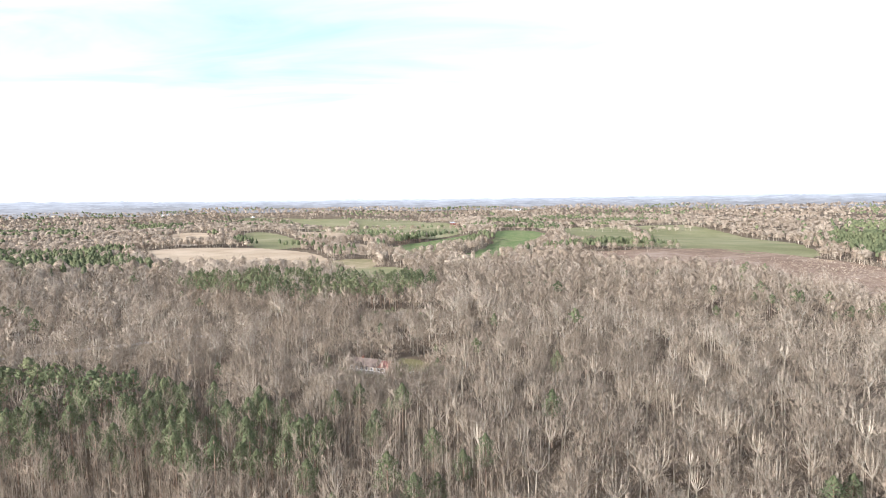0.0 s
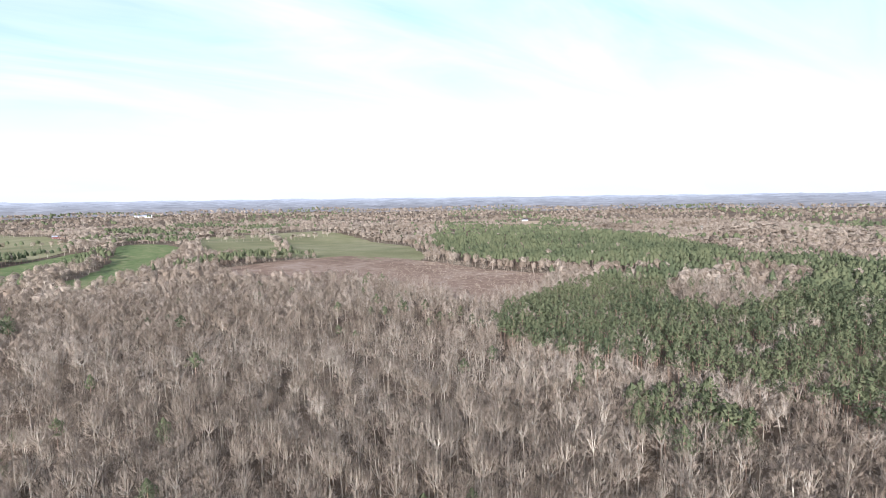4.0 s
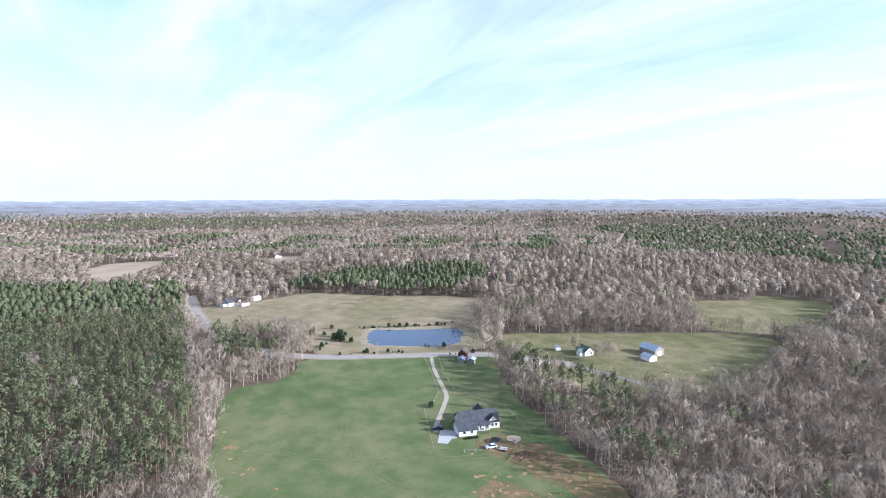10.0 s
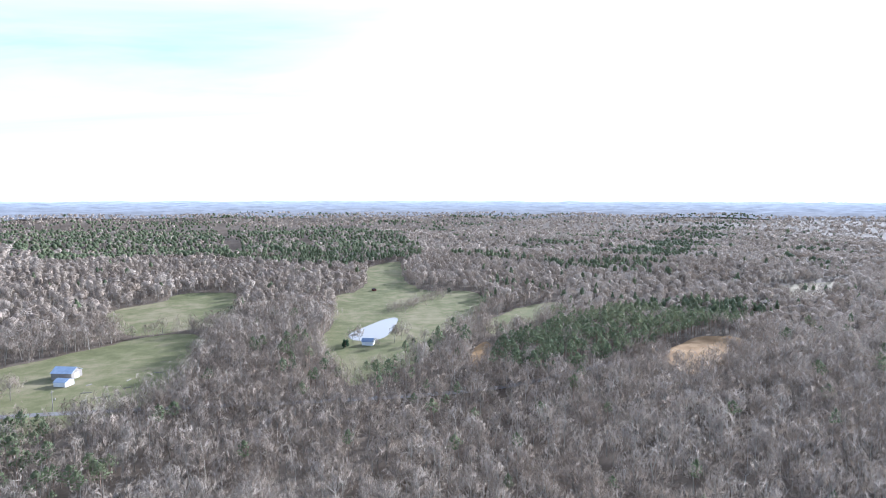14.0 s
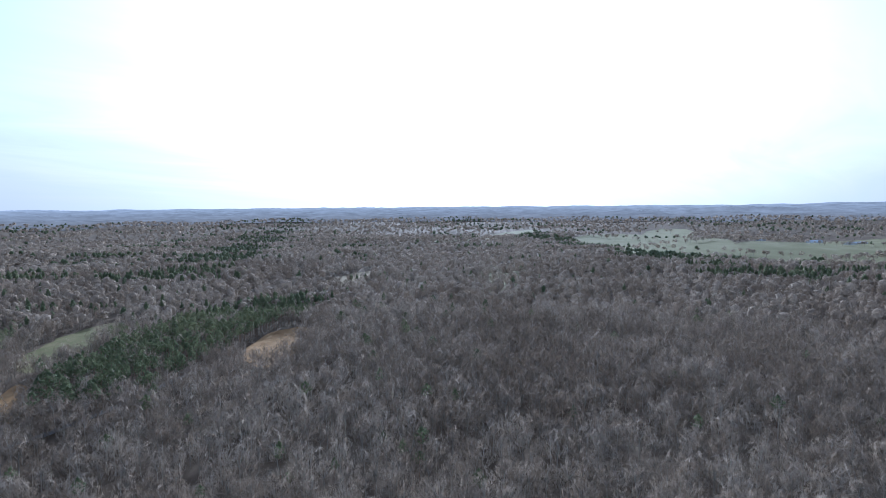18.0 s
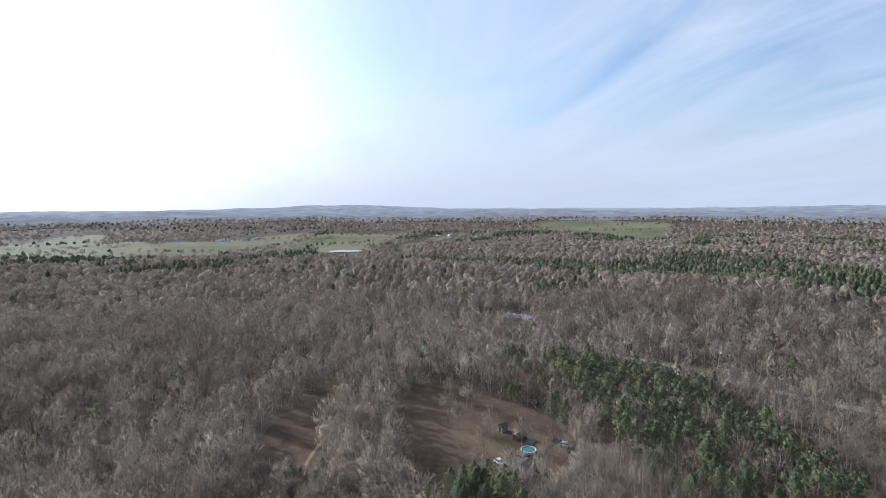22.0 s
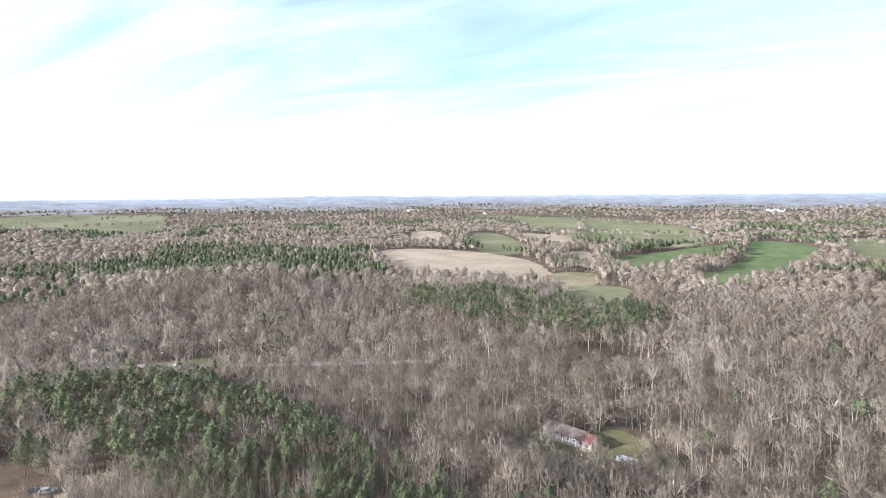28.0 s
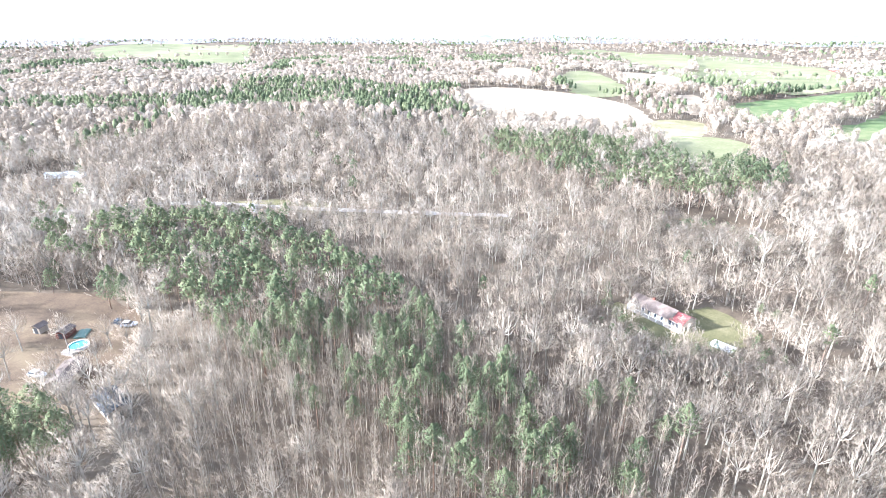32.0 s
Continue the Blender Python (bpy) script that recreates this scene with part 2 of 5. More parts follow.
CONCRETE = material("pale_concrete", [(0.306, 0.3017, 0.2932), (0.391, 0.3825, 0.3697)], 3, 20, 0.85, 0.005)
BARK = material("grey_bark", [(0.1872, 0.1583, 0.1227), (0.2808, 0.2432, 0.1913), (0.3588, 0.3166, 0.2563)], 2, 6, 0.9, 0.0, tone=True, random_part=0.6)
TWIGS = material("bare_twigs", [(0.1982, 0.1527, 0.1129), (0.2747, 0.22, 0.1676), (0.3429, 0.2836, 0.2215)], 30, 20, 0.9, 0.0, tone=True, random_part=0.55, thin=0.27, twiggy=True)
PINE = material("pine_needles", [(0.0805, 0.0983, 0.0547), (0.116, 0.1326, 0.0708), (0.1545, 0.1626, 0.0869)], 25, 30, 0.85, 0.0, tone=True, random_part=0.36, thin=0.42)
CEDAR = material("cedar_foliage", [(0.035, 0.06, 0.035), (0.06, 0.09, 0.05), (0.09, 0.12, 0.06)], 5, 10, 0.8, 0.0, tone=True, thin=0.4)
PINEBARK = material("pine_bark", [(0.15, 0.095, 0.065), (0.24, 0.165, 0.12)], 2, 6, 0.95, 0.0, tone=True)
WHITE = material("white_siding", [(0.70, 0.69, 0.66), (0.80, 0.79, 0.77)], 2, 8, 0.6, 0.0, stretch=(1, 1, 6))
CREAM = material("cream_siding", [(0.46, 0.425, 0.365), (0.56, 0.52, 0.45)], 2, 8, 0.65, 0.0, stretch=(1, 1, 6))
SHINGLE = material("dark_grey_shingle", [(0.0338, 0.0353, 0.0413), (0.0562, 0.0585, 0.066), (0.0825, 0.0825, 0.09)], 1.5, 10, 0.9, 0.01)
BROWNROOF = material("brown_shingle", [(0.075, 0.055, 0.046), (0.115, 0.088, 0.074), (0.165, 0.13, 0.112)], 2, 10, 0.9, 0.01)
REDMETAL = material("red_metal_roof", [(0.1125, 0.0195, 0.0195), (0.1575, 0.0325, 0.0292), (0.195, 0.0553, 0.0488)], 2, 6, 0.5, 0.0)
GALV = material("galvanised_roof", [(0.27, 0.32, 0.40), (0.38, 0.43, 0.50), (0.48, 0.52, 0.58)], 2, 6, 0.45, 0.0, metal=0.2)
BLUEMETAL = material("blue_grey_roof", [(0.10, 0.13, 0.19), (0.15, 0.19, 0.26), (0.22, 0.26, 0.33)], 2, 6, 0.5, 0.0)
GREENROOF = material("dark_green_roof", [(0.05, 0.09, 0.07), (0.09, 0.13, 0.1)], 2, 8, 0.7, 0.0)
WEATHERED = material("weathered_boards", [(0.16, 0.14, 0.12), (0.24, 0.21, 0.18), (0.33, 0.29, 0.25)], 1.5, 6, 0.9, 0.0, stretch=(4, 4, 1))
REDWOOD = material("red_brown_boards", [(0.10, 0.045, 0.035), (0.155, 0.065, 0.05)], 1.5, 6, 0.85, 0.0)
TANWALL = material("tan_siding", [(0.24, 0.1914, 0.14), (0.3, 0.2436, 0.1848)], 2, 8, 0.7, 0.0)
DARK = material("dark_opening", [(0.015, 0.015, 0.018), (0.03, 0.03, 0.034)], 2, 8, 0.5, 0.0)
GLASSY = material("window_glass", [(0.03, 0.04, 0.05), (0.05, 0.06, 0.075)], 2, 4, 0.06, 0.0)
TRIMWHITE = material("white_trim", [(0.76, 0.76, 0.74), (0.84, 0.84, 0.82)], 1, 4, 0.5, 0.0)
RUBBER = material("black_rubber", [(0.012, 0.012, 0.012), (0.025, 0.025, 0.025)], 0.5, 6, 0.9, 0.0)
PAINTDARK = material("dark_blue_paint", [(0.02, 0.03, 0.05), (0.03, 0.045, 0.07)], 2, 4, 0.25, 0.0)
PAINTPALE = material("silver_paint", [(0.5, 0.52, 0.55), (0.6, 0.62, 0.65)], 2, 4, 0.25, 0.0, metal=0.2)
TEAL = material("pool_liner_water", [(0.025, 0.13, 0.12), (0.04, 0.18, 0.16)], 1, 4, 0.06, 0.0)


def water(name, deep):
    m = bpy.data.materials.new(name)
    m.use_nodes = True
    add, link = nodes_of(m.node_tree)
    place = add("ShaderNodeTexCoord")
    waves = add("ShaderNodeTexNoise", Scale=0.6, Detail=3.0)
    link(place.outputs["Object"], waves.inputs["Vector"])
    relief = add("ShaderNodeBump", Strength=0.12, Distance=0.05)
    link(waves.outputs["Fac"], relief.inputs["Height"])
    bsdf = add("ShaderNodeBsdfPrincipled", Roughness=0.06, Base_Color=(*deep, 1), IOR=1.33)
    link(relief.outputs[0], bsdf.inputs["Normal"])
    end = add("ShaderNodeOutputMaterial")
    link(bsdf.outputs[0], end.inputs["Surface"])
    return m


WATER = water("pond_water", (0.012, 0.04, 0.085))
# pale base colour stands in for the low sun's glint on water
PALEGLINT = water("glint_pale_water", (0.25, 0.22, 0.18))


# ---- land ----
HILLS = [(-4100, 30, 700, 26), (-4200, 620, 500, 30), (-3300, 1450, 500, 16), (-1900, 1240, 520, 8), (-2350, 3300, 600, 18),
         (-900, 2700, 500, 10), (3300, 900, 900, 14), (-2500, -120, 450, 10)]


MOUNDS = [(-350, 340, 100, 13), (430, -560, 130, 9), (-640, 120, 140, 8), (620, -420, 120, 8)]   # wooded rises: place, width, height


def height(x, y):
    """The land: level near by, rolling beyond, rising gently to low hills far off."""
    x, y = np.asarray(x, float), np.asarray(y, float)
    r = np.hypot(x, y)
    s = np.clip((r - 1300) / 3600, 0, 1)
    z = 64 * s * s * (3 - 2 * s)
    z = z + 3.0 * (np.sin(x * 0.0121 + 1.4 * np.sin(y * 0.0063)) + np.sin(y * 0.0137 + 1.1 * np.sin(x * 0.0071 + 1.0))) * np.clip((r - 520) / 500, 0, 1)
    for hx, hy, wide, tall in MOUNDS:
        z = z + tall * np.exp(-((x - hx) ** 2 + (y - hy) ** 2) / (wide * wide))
    for hx, hy, wide, tall in HILLS:
        z = z + tall * np.exp(-((x - hx) ** 2 + (y - hy) ** 2) / (wide * wide)) * np.clip((r - 1300) / 800, 0, 1)
    return z


def mesh_of(name, verts, faces, mats, index=None, smooth=False):
    me = bpy.data.meshes.new(name)
    me.from_pydata([tuple(v) for v in verts], [], [tuple(f) for f in faces])
    for m in mats:
        me.materials.append(m)
    if index is not None:
        me.polygons.foreach_set("material_index", np.asarray(index, np.int32))
    if smooth:
        me.polygons.foreach_set("use_smooth", np.ones(len(faces), bool))
    me.update()
    return me


def ground_sheet():
    rings = np.concatenate([np.linspace(0, 1300, 53), np.geomspace(1330, 4950, 80)])[1:]
    n = 480
    a = np.linspace(0, 2 * np.pi, n, endpoint=False)
    x, y = (rings[:, None] * np.sin(a)).ravel(), (rings[:, None] * np.cos(a)).ravel()
    verts = [(0, 0, 0), *zip(x, y, height(x, y))]
    faces = [(0, 1 + (k + 1) % n, 1 + k) for k in range(n)]
    for i in range(len(rings) - 1):
        for k in range(n):
            k2 = (k + 1) % n
            faces.append((1 + i * n + k, 1 + i * n + k2, 1 + (i + 1) * n + k2, 1 + (i + 1) * n + k))
    return tagged(new("ground", mesh_of("ground", verts, faces, [LITTER], smooth=True)),
                  "brown forest floor of fallen leaves reaching the hills", "ground", kind="structure")


ground_sheet()


def rounded(points, turns=2):
    p = np.array(points, float)
    for _ in range(turns):
        q = np.roll(p, -1, 0)
        p = np.stack([p * 0.75 + q * 0.25, p * 0.25 + q * 0.75], 1).reshape(-1, 2)
    return p


def ragged(p, size, seed=3):
    """An outline with an uneven edge."""
    dice = np.random.default_rng(seed)
    out = []
    for a, b in zip(p, np.roll(p, -1, 0)):
        n = max(1, int(np.hypot(*(b - a)) / (size * 2.5)))
        for k in range(n):
            out.append(a + (b - a) * k / n + dice.normal(0, size * 0.45, 2))
    return np.array(out)


def inside(p, x, y):
    """Which of the points x, y lie in the outline p."""
    hit = np.zeros(x.shape, bool)
    lo, hi = p.min(0), p.max(0)
    near = np.where((x >= lo[0]) & (x <= hi[0]) & (y >= lo[1]) & (y <= hi[1]))[0]
    xn, yn, h = x[near], y[near], np.zeros(len(near), bool)
    for (x0, y0), (x1, y1) in zip(p, np.roll(p, -1, 0)):
        if y0 != y1:
            h ^= ((y0 > yn) != (y1 > yn)) & (xn < (x1 - x0) * (yn - y0) / (y1 - y0) + x0)
    hit[near] = h
    return hit


def over_roll(xy):
    """How far a sheet must lie above the rolling land far off, where both are coarse."""
    return np.clip(np.hypot(xy[:, 0], xy[:, 1]) - 520, 0, 700) * 0.0014


def sheet(name, outline, mat, lift, label, category="field", kind="structure", step=None):
    """A surface laid over the land within an outline."""
    span = max(outline.max(0) - outline.min(0))
    step = step or max(12.0, span / 30)
    gx, gy = np.meshgrid(np.arange(outline[:, 0].min(), outline[:, 0].max(), step), np.arange(outline[:, 1].min(), outline[:, 1].max(), step))
    gx, gy = gx.ravel(), gy.ravel()
    keep = inside(outline, gx, gy)
    pts = [Vector(p) for p in outline] + [Vector(p) for p in zip(gx[keep], gy[keep])]
    n = len(outline)
    v, _, f, _, _, _ = delaunay_2d_cdt(pts, [(k, (k + 1) % n) for k in range(n)], [], 1, 1e-4)
    xy = np.array([tuple(p) for p in v])
    z = height(xy[:, 0], xy[:, 1]) + lift + over_roll(xy)
    f = [t if (v[t[1]] - v[t[0]]).cross(v[t[2]] - v[t[0]]) > 0 else t[::-1] for t in f]
    return tagged(new(name, mesh_of(name, np.column_stack([xy, z]), f, [mat])), label, category, kind=kind)


OPEN = []          # outlines where no woods stand


def field(name, points, mat, label, lift=0.05, turns=2, category="field", woods=False):
    p = np.array(points, float)
    mid = np.hypot(*p.mean(0))
    if mid > 470 and category != "clearcut":      # the woods before a far field hide its near edge
        p[np.hypot(p[:, 0], p[:, 1]) < mid] *= (0.86 if mid > 900 else 0.95) if mat is not STUBBLE else (0.9 if mid > 700 else 1.0)
    if mat is NEEDLES:
        p[np.hypot(p[:, 0], p[:, 1]) < mid] *= 0.97
    p = ragged(rounded(p, turns), 2.0 + mid / 300, len(OPEN) + 1)
    if not woods:
        OPEN.append(p)
    return sheet(name, p, mat, lift + 0.002 * len(OPEN), label, category)


field("field_1", [(-410, 670), (-430, 755), (-385, 775), (-265, 740), (-190, 695), (-148, 668), (-130, 575), (-195, 555), (-260, 540), (-300, 545)], STUBBLE, "tan harvested stubble field with a tree row along it")
field("field_2", [(-395, 1005), (-390, 1090), (-330, 1045), (-240, 960), (-255, 830), (-320, 860)], PALEGRASS, "pale green pasture on a slope")
field("field_3", [(-360, 1150), (-285, 1130), (-210, 1140), (-180, 920), (-255, 990)], STUBBLE, "tan stubble field beside a green slope")
field("field_4", [(-165, 815), (-135, 870), (-105, 740), (-120, 700)], STUBBLE, "small tan stubble field between bare trees")
field("field_5", [(-570, 1070), (-490, 1100), (-415, 940), (-470, 920)], STUBBLE, "narrow tan field behind woods")
field("field_6", [(-710, 1790), (-720, 2010), (-520, 1880), (-300, 1830), (-90, 1790), (30, 1460), (60, 1280), (-10, 1020), (-105, 1120), (-190, 1180), (-270, 1280), (-530, 1670)], PALEGRASS, "broad green field over a low rise")
field("field_7", [(-140, 590), (-85, 615), (-75, 515), (-90, 473), (-125, 525)], DRYGRASS, "olive grass opening in the woods")
field("field_8", [(-110, 505), (-75, 530), (-35, 510), (-48, 412), (-74, 412)], PALEGRASS, "sunlit grass clearing behind dark pines")
field("field_9", [(-10, 625), (50, 755), (75, 865), (95, 1030), (135, 1030), (175, 925), (155, 835), (90, 690), (35, 565)], LUSH, "bright green winter wheat field")
field("field_10", [(270, 1250), (330, 1300), (470, 1130), (500, 1150), (510, 965), (565, 855), (470, 700), (330, 690), (340, 780), (250, 845), (200, 900), (240, 1180)], PALEGRASS, "pale green pasture beyond a pine strip")
field("field_11", [(360, 720), (460, 665), (380, 550), (330, 650)], PALEGRASS, "pale green strip of pasture by a hedgerow")
field("clearcut", [(140, 635), (220, 660), (310, 660), (330, 655), (385, 555), (390, 430), (410, 390), (410, 360), (364, 334), (293, 297), (248, 280), (250, 300), (250, 370), (212, 450), (155, 485)], CUTOVER, "reddish brown cut-over land with slash and stumps", category="clearcut")
field("field_12", [(1190, 1220), (1280, 1210), (1050, 990), (1010, 1030)], STUBBLE, "far tan field among bare woods")
field("field_13", [(780, 205), (920, 210), (940, 175), (935, 90), (750, 75), (765, 150)], STUBBLE, "tan strip of field behind the pines")
field("field_14", [(850, -50), (950, -105), (920, -190), (870, -185), (745, -100), (720, -55)], STUBBLE, "tan field beyond the pine plantation")
field("field_15", [(815, -240), (805, -325), (795, -350), (755, -320), (740, -270)], STUBBLE, "thin tan field with farm sheds")
field("pasture_1", [(490, -185), (505, -215), (475, -245), (435, -270), (415, -305), (380, -330), (349, -349), (330, -286), (304, -268), (274, -245), (240, -226), (255, -190), (300, -128), (323, -141), (349, -135), (380, -112), (452, -96), (480, -105), (500, -130)], DRYGRASS, "dry olive pasture round a farm pond", category="pasture")
field("field_16", [(148, -34), (211, -52), (272, -71), (264, -106), (297, -121), (277, -150), (254, -185), (233, -221), (228, -213), (185, -185), (148, -169), (113, -156), (79, -142), (60, -90), (80, -40)], LUSH, "green grass field with faint wheel tracks", turns=1)
field("pasture_2", [(262, -250), (258, -268), (236, -295), (205, -335), (165, -390), (129, -388), (105, -290), (108, -262), (118, -240), (135, -226), (170, -211), (205, -214), (236, -222)], GRASS, "green barn pasture with long shadows", category="pasture")
field("pasture_3", [(250, -475), (210, -505), (220, -560), (170, -565), (150, -540), (129, -440), (155, -420), (200, -400)], GRASS, "green clearing enclosed by bare woods", category="pasture")
field("pasture_4", [(60, -535), (30, -565), (30, -660), (40, -740), (0, -805), (-20, -780), (-10, -690), (-25, -565), (-55, -550), (-95, -555), (-88, -482), (-72, -425), (-42, -377), (-16, -319), (3, -298), (18, -277), (30, -306), (37, -345), (52, -365), (48, -391), (47, -452)], GRASS, "rolling green pasture round a pale pond", category="pasture")
field("pasture_5", [(-75, -416), (-132, -476), (-155, -485), (-162, -458), (-112, -390), (-73, -362)], GRASS, "narrow green pasture beside pines", category="pasture")
field("field_17", [(-44, -300), (-66, -358), (-70, -335), (-52, -290)], NEEDLES, "orange broom grass strip at the woods' edge")
field("field_18", [(-177, -320), (-211, -348), (-252, -353), (-232, -324), (-189, -280), (-166, -280)], NEEDLES, "orange broom grass opening beside pines")
field("field_19", [(-395, -515), (-400, -560), (-526, -585), (-540, -572), (-450, -515)], DRYGRASS, "pale roadside grass strip in the woods")
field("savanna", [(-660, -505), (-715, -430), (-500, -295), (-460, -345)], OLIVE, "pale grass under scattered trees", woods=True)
field("field_20", [(-1850, -690), (-1950, -540), (-1500, -430), (-1560, -570)], PALEGRASS, "far hazy green farm field")
field("field_21", [(-1135, -275), (-1420, -280), (-1540, -200), (-1750, 10), (-1800, 140), (-1720, 280), (-1700, 440), (-1550, 360), (-1380, 250), (-1200, 200), (-1080, 90), (-1160, 60), (-1050, -90)], PALEGRASS, "wide pale green farm fields on far slopes")
field("field_22", [(-1100, 205), (-1370, 320), (-1600, 530), (-1650, 610), (-1470, 520), (-1270, 330), (-1100, 250), (-990, 210)], PALEGRASS, "long pale pasture with a lane")
field("field_23", [(-1910, 900), (-2040, 1150), (-2100, 1340), (-1830, 1320), (-1850, 1490), (-1380, 1120), (-1320, 960), (-1460, 930), (-1690, 900)], PALEGRASS, "green hilltop pasture above pine woods")
field("field_24", [(-1345, -720), (-1600, -640), (-1500, -420), (-1435, -299), (-1131, -240), (-1080, -400), (-1150, -500)], PALEGRASS, "hazy farm fields with scattered trees")
field("field_25", [(-1125, -1037), (-1640, -1000), (-1500, -860), (-1080, -900)], PALEGRASS, "far pale fields near a hamlet")
field("field_26", [(-95, 720), (-85, 800), (-10, 900), (50, 960), (60, 900), (10, 780), (-25, 690), (-50, 640)], LUSH, "green winter wheat behind a tree line")
field("lawn_1", [(-272, 40), (-249, 30), (-210, 8), (-195, 3), (-180, 12), (-165, 18), (-165, 26), (-204, 27), (-248, 45)], YARD, "shaded leaf-strewn grass lane between bare trees", category="lawn")
field("lawn_2", [(-246, 69), (-246, 92), (-228, 98), (-205, 112), (-186, 116), (-168, 116), (-150, 100), (-138, 85), (-140, 60), (-155, 46), (-210, 60)], YARD, "brown leaf-strewn yard with thin grass", category="yard")
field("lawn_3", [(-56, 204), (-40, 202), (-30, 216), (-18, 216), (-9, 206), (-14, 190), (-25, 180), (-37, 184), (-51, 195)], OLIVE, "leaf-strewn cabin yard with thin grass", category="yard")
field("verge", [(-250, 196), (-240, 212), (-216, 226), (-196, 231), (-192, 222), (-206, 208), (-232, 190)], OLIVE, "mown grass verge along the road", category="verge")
field("lawn_4", [(-385, 175), (-365, 190), (-345, 185), (-335, 165), (-350, 145), (-380, 150)], YARD, "bare earth yard round parked trailers", category="yard")


# ---- water, roads and drives ----
def ribbon(name, points, wide, mat, lift, label, category, clear=0.0):
    """A lane of even width along a smoothed line."""
    p = np.array(points, float)
    for _ in range(3):
        p = np.concatenate([p[:1], np.stack([p[:-1] * 0.75 + p[1:] * 0.25, p[:-1] * 0.25 + p[1:] * 0.75], 1).reshape(-1, 2), p[-1:]])
    d = np.gradient(p, axis=0)
    d /= np.linalg.norm(d, axis=1)[:, None]
    side = np.column_stack([-d[:, 1], d[:, 0]]) * wide / 2
    l, r = p + side, p - side
    n = len(p)
    z = lambda q, up: np.column_stack([q, height(q[:, 0], q[:, 1]) + up + over_roll(q)])
    verts = np.concatenate([z(l, lift), z(r, lift), z(l, lift - 0.02), z(r, lift - 0.02)])
    faces = []
    for k in range(n - 1):
        faces += [(k + 1, k, n + k, n + k + 1), (k, k + 1, 2 * n + k + 1, 2 * n + k), (n + k + 1, n + k, 3 * n + k, 3 * n + k + 1)]
    if clear:
        grow = side / (wide / 2) * (wide / 2 + clear)
        OPEN.append(np.concatenate([p + grow, (p - grow)[::-1]]))
    return tagged(new(name, mesh_of(name, verts, faces, [mat])), label, category, kind="structure")


ribbon("verge_2", [(560, -121), (452, -103), (370, -100), (318, -112), (295, -130), (277, -153), (257, -186), (232, -222), (190, -240)], 10.5, BANK, 0.135, "tan worn grass shoulder of the road", "verge")
ribbon("road_1", [(560, -121), (452, -103), (370, -100), (318, -112), (295, -130), (277, -153), (257, -186), (232, -222), (190, -240)], 7.0, ASPHALT, 0.16, "pale worn two-lane country road", "road", 3)
ribbon("road_3", [(190, -240), (120, -246), (45, -248), (-20, -252), (-70, -262), (-140, -300)], 4.6, ROADSHADE, 0.16, "narrow worn road under bare woods, shade painted in", "road", -1.2)
ribbon("road_2", [(-925, -5), (-830, 10), (-640, 38), (-560, 62), (-470, 110), (-374, 117), (-350, 129), (-299, 149), (-284, 172), (-262, 192), (-230, 206), (-196, 222), (-120, 262)], 5.0, ASPHALT, 0.17, "pale worn road between woods and trailers", "road", 2.5)
ribbon("drive_1", [(254, -188), (238, -177.5), (223.7, -169.2), (206.4, -160.5), (194.5, -154), (188, -147), (180.5, -139.5), (173.3, -131.4), (166.5, -126)], 2.1, GRAVEL, 0.15, "pale gravel drive curving to the house", "drive")
ribbon("drive_2", [(-248, 83), (-235, 86), (-205, 74), (-182, 67), (-160, 64), (-140, 66)], 1.4, YARD, 0.15, "thin rutted earth track through the yard", "drive")
ribbon("drive_3", [(-150, 20), (-167, 21), (-184, 23), (-205, 33)], 1.3, SOIL, 0.15, "narrow worn path across shaded grass", "drive")
ribbon("drive_4", [(-236, 207), (-222, 198), (-212, 190)], 3.0, CONCRETE, 0.18, "short pale concrete drive off the road", "drive", 2)
ribbon("drive_5", [(-62, 306), (-55, 304), (-40, 297), (-21, 293), (-8, 292)], 4.2, NEEDLES, 0.15, "sunlit yellow earth lane in the woods", "drive", 4)
sheet("drive_pad", np.array([(168.0, -129.5), (158.5, -120.8), (155.5, -123.5), (158.0, -127.5), (157.0, -129.5), (162.5, -133.0)]), CONCRETE, 0.16, "pale concrete parking pad by the garage", "drive", step=4)
sheet("earth_circle", rounded([(147, -147), (143, -151), (139, -147), (143, -143)]), STUBBLE, 0.14, "round patch of pale bare earth", "bare earth", step=3)
sheet("pond_bank", ragged(rounded([(336, -190), (331, -203), (315, -227), (302, -251), (281, -247), (257, -213), (269, -193), (284, -176), (296, -166), (314, -170)]), 2.0), BANK, 0.12, "bare tan earth bank round the pond", "bank", step=8)
sheet("water_1", ragged(rounded([(330, -190), (324, -200), (308, -222), (296, -243), (285, -241), (262, -214), (272, -197), (286, -180), (297, -171), (312, -176)]), 1.5), WATER, 0.13, "still blue farm pond reflecting the sky", "pond", step=8)
sheet("water_2", rounded([(30, -378), (16, -404), (3, -427), (-8, -432), (-4, -396), (2, -365), (13, -358), (26, -360)]), PALEGLINT, 0.14, "pale pond glinting in the low sun", "pond", step=8)
sheet("water_3", rounded([(-996, 80), (-993, 142), (-964, 138), (-968, 82)]), PALEGLINT, 0.3, "far lake glinting between pastures", "lake", step=20)
OPEN.append(rounded([(-1005, 60), (-1003, 155), (-800, 130), (-800, 55)]))
sheet("disturbed_ground_1", ragged(rounded([(150, -134), (150, -142), (138, -152), (98, -150), (88, -142), (92, -135), (112, -131), (126, -134), (140, -128)]), 3.2, 31), DISTURBED, 0.094, "churned tan clay and thin grass", "bare earth", step=5)
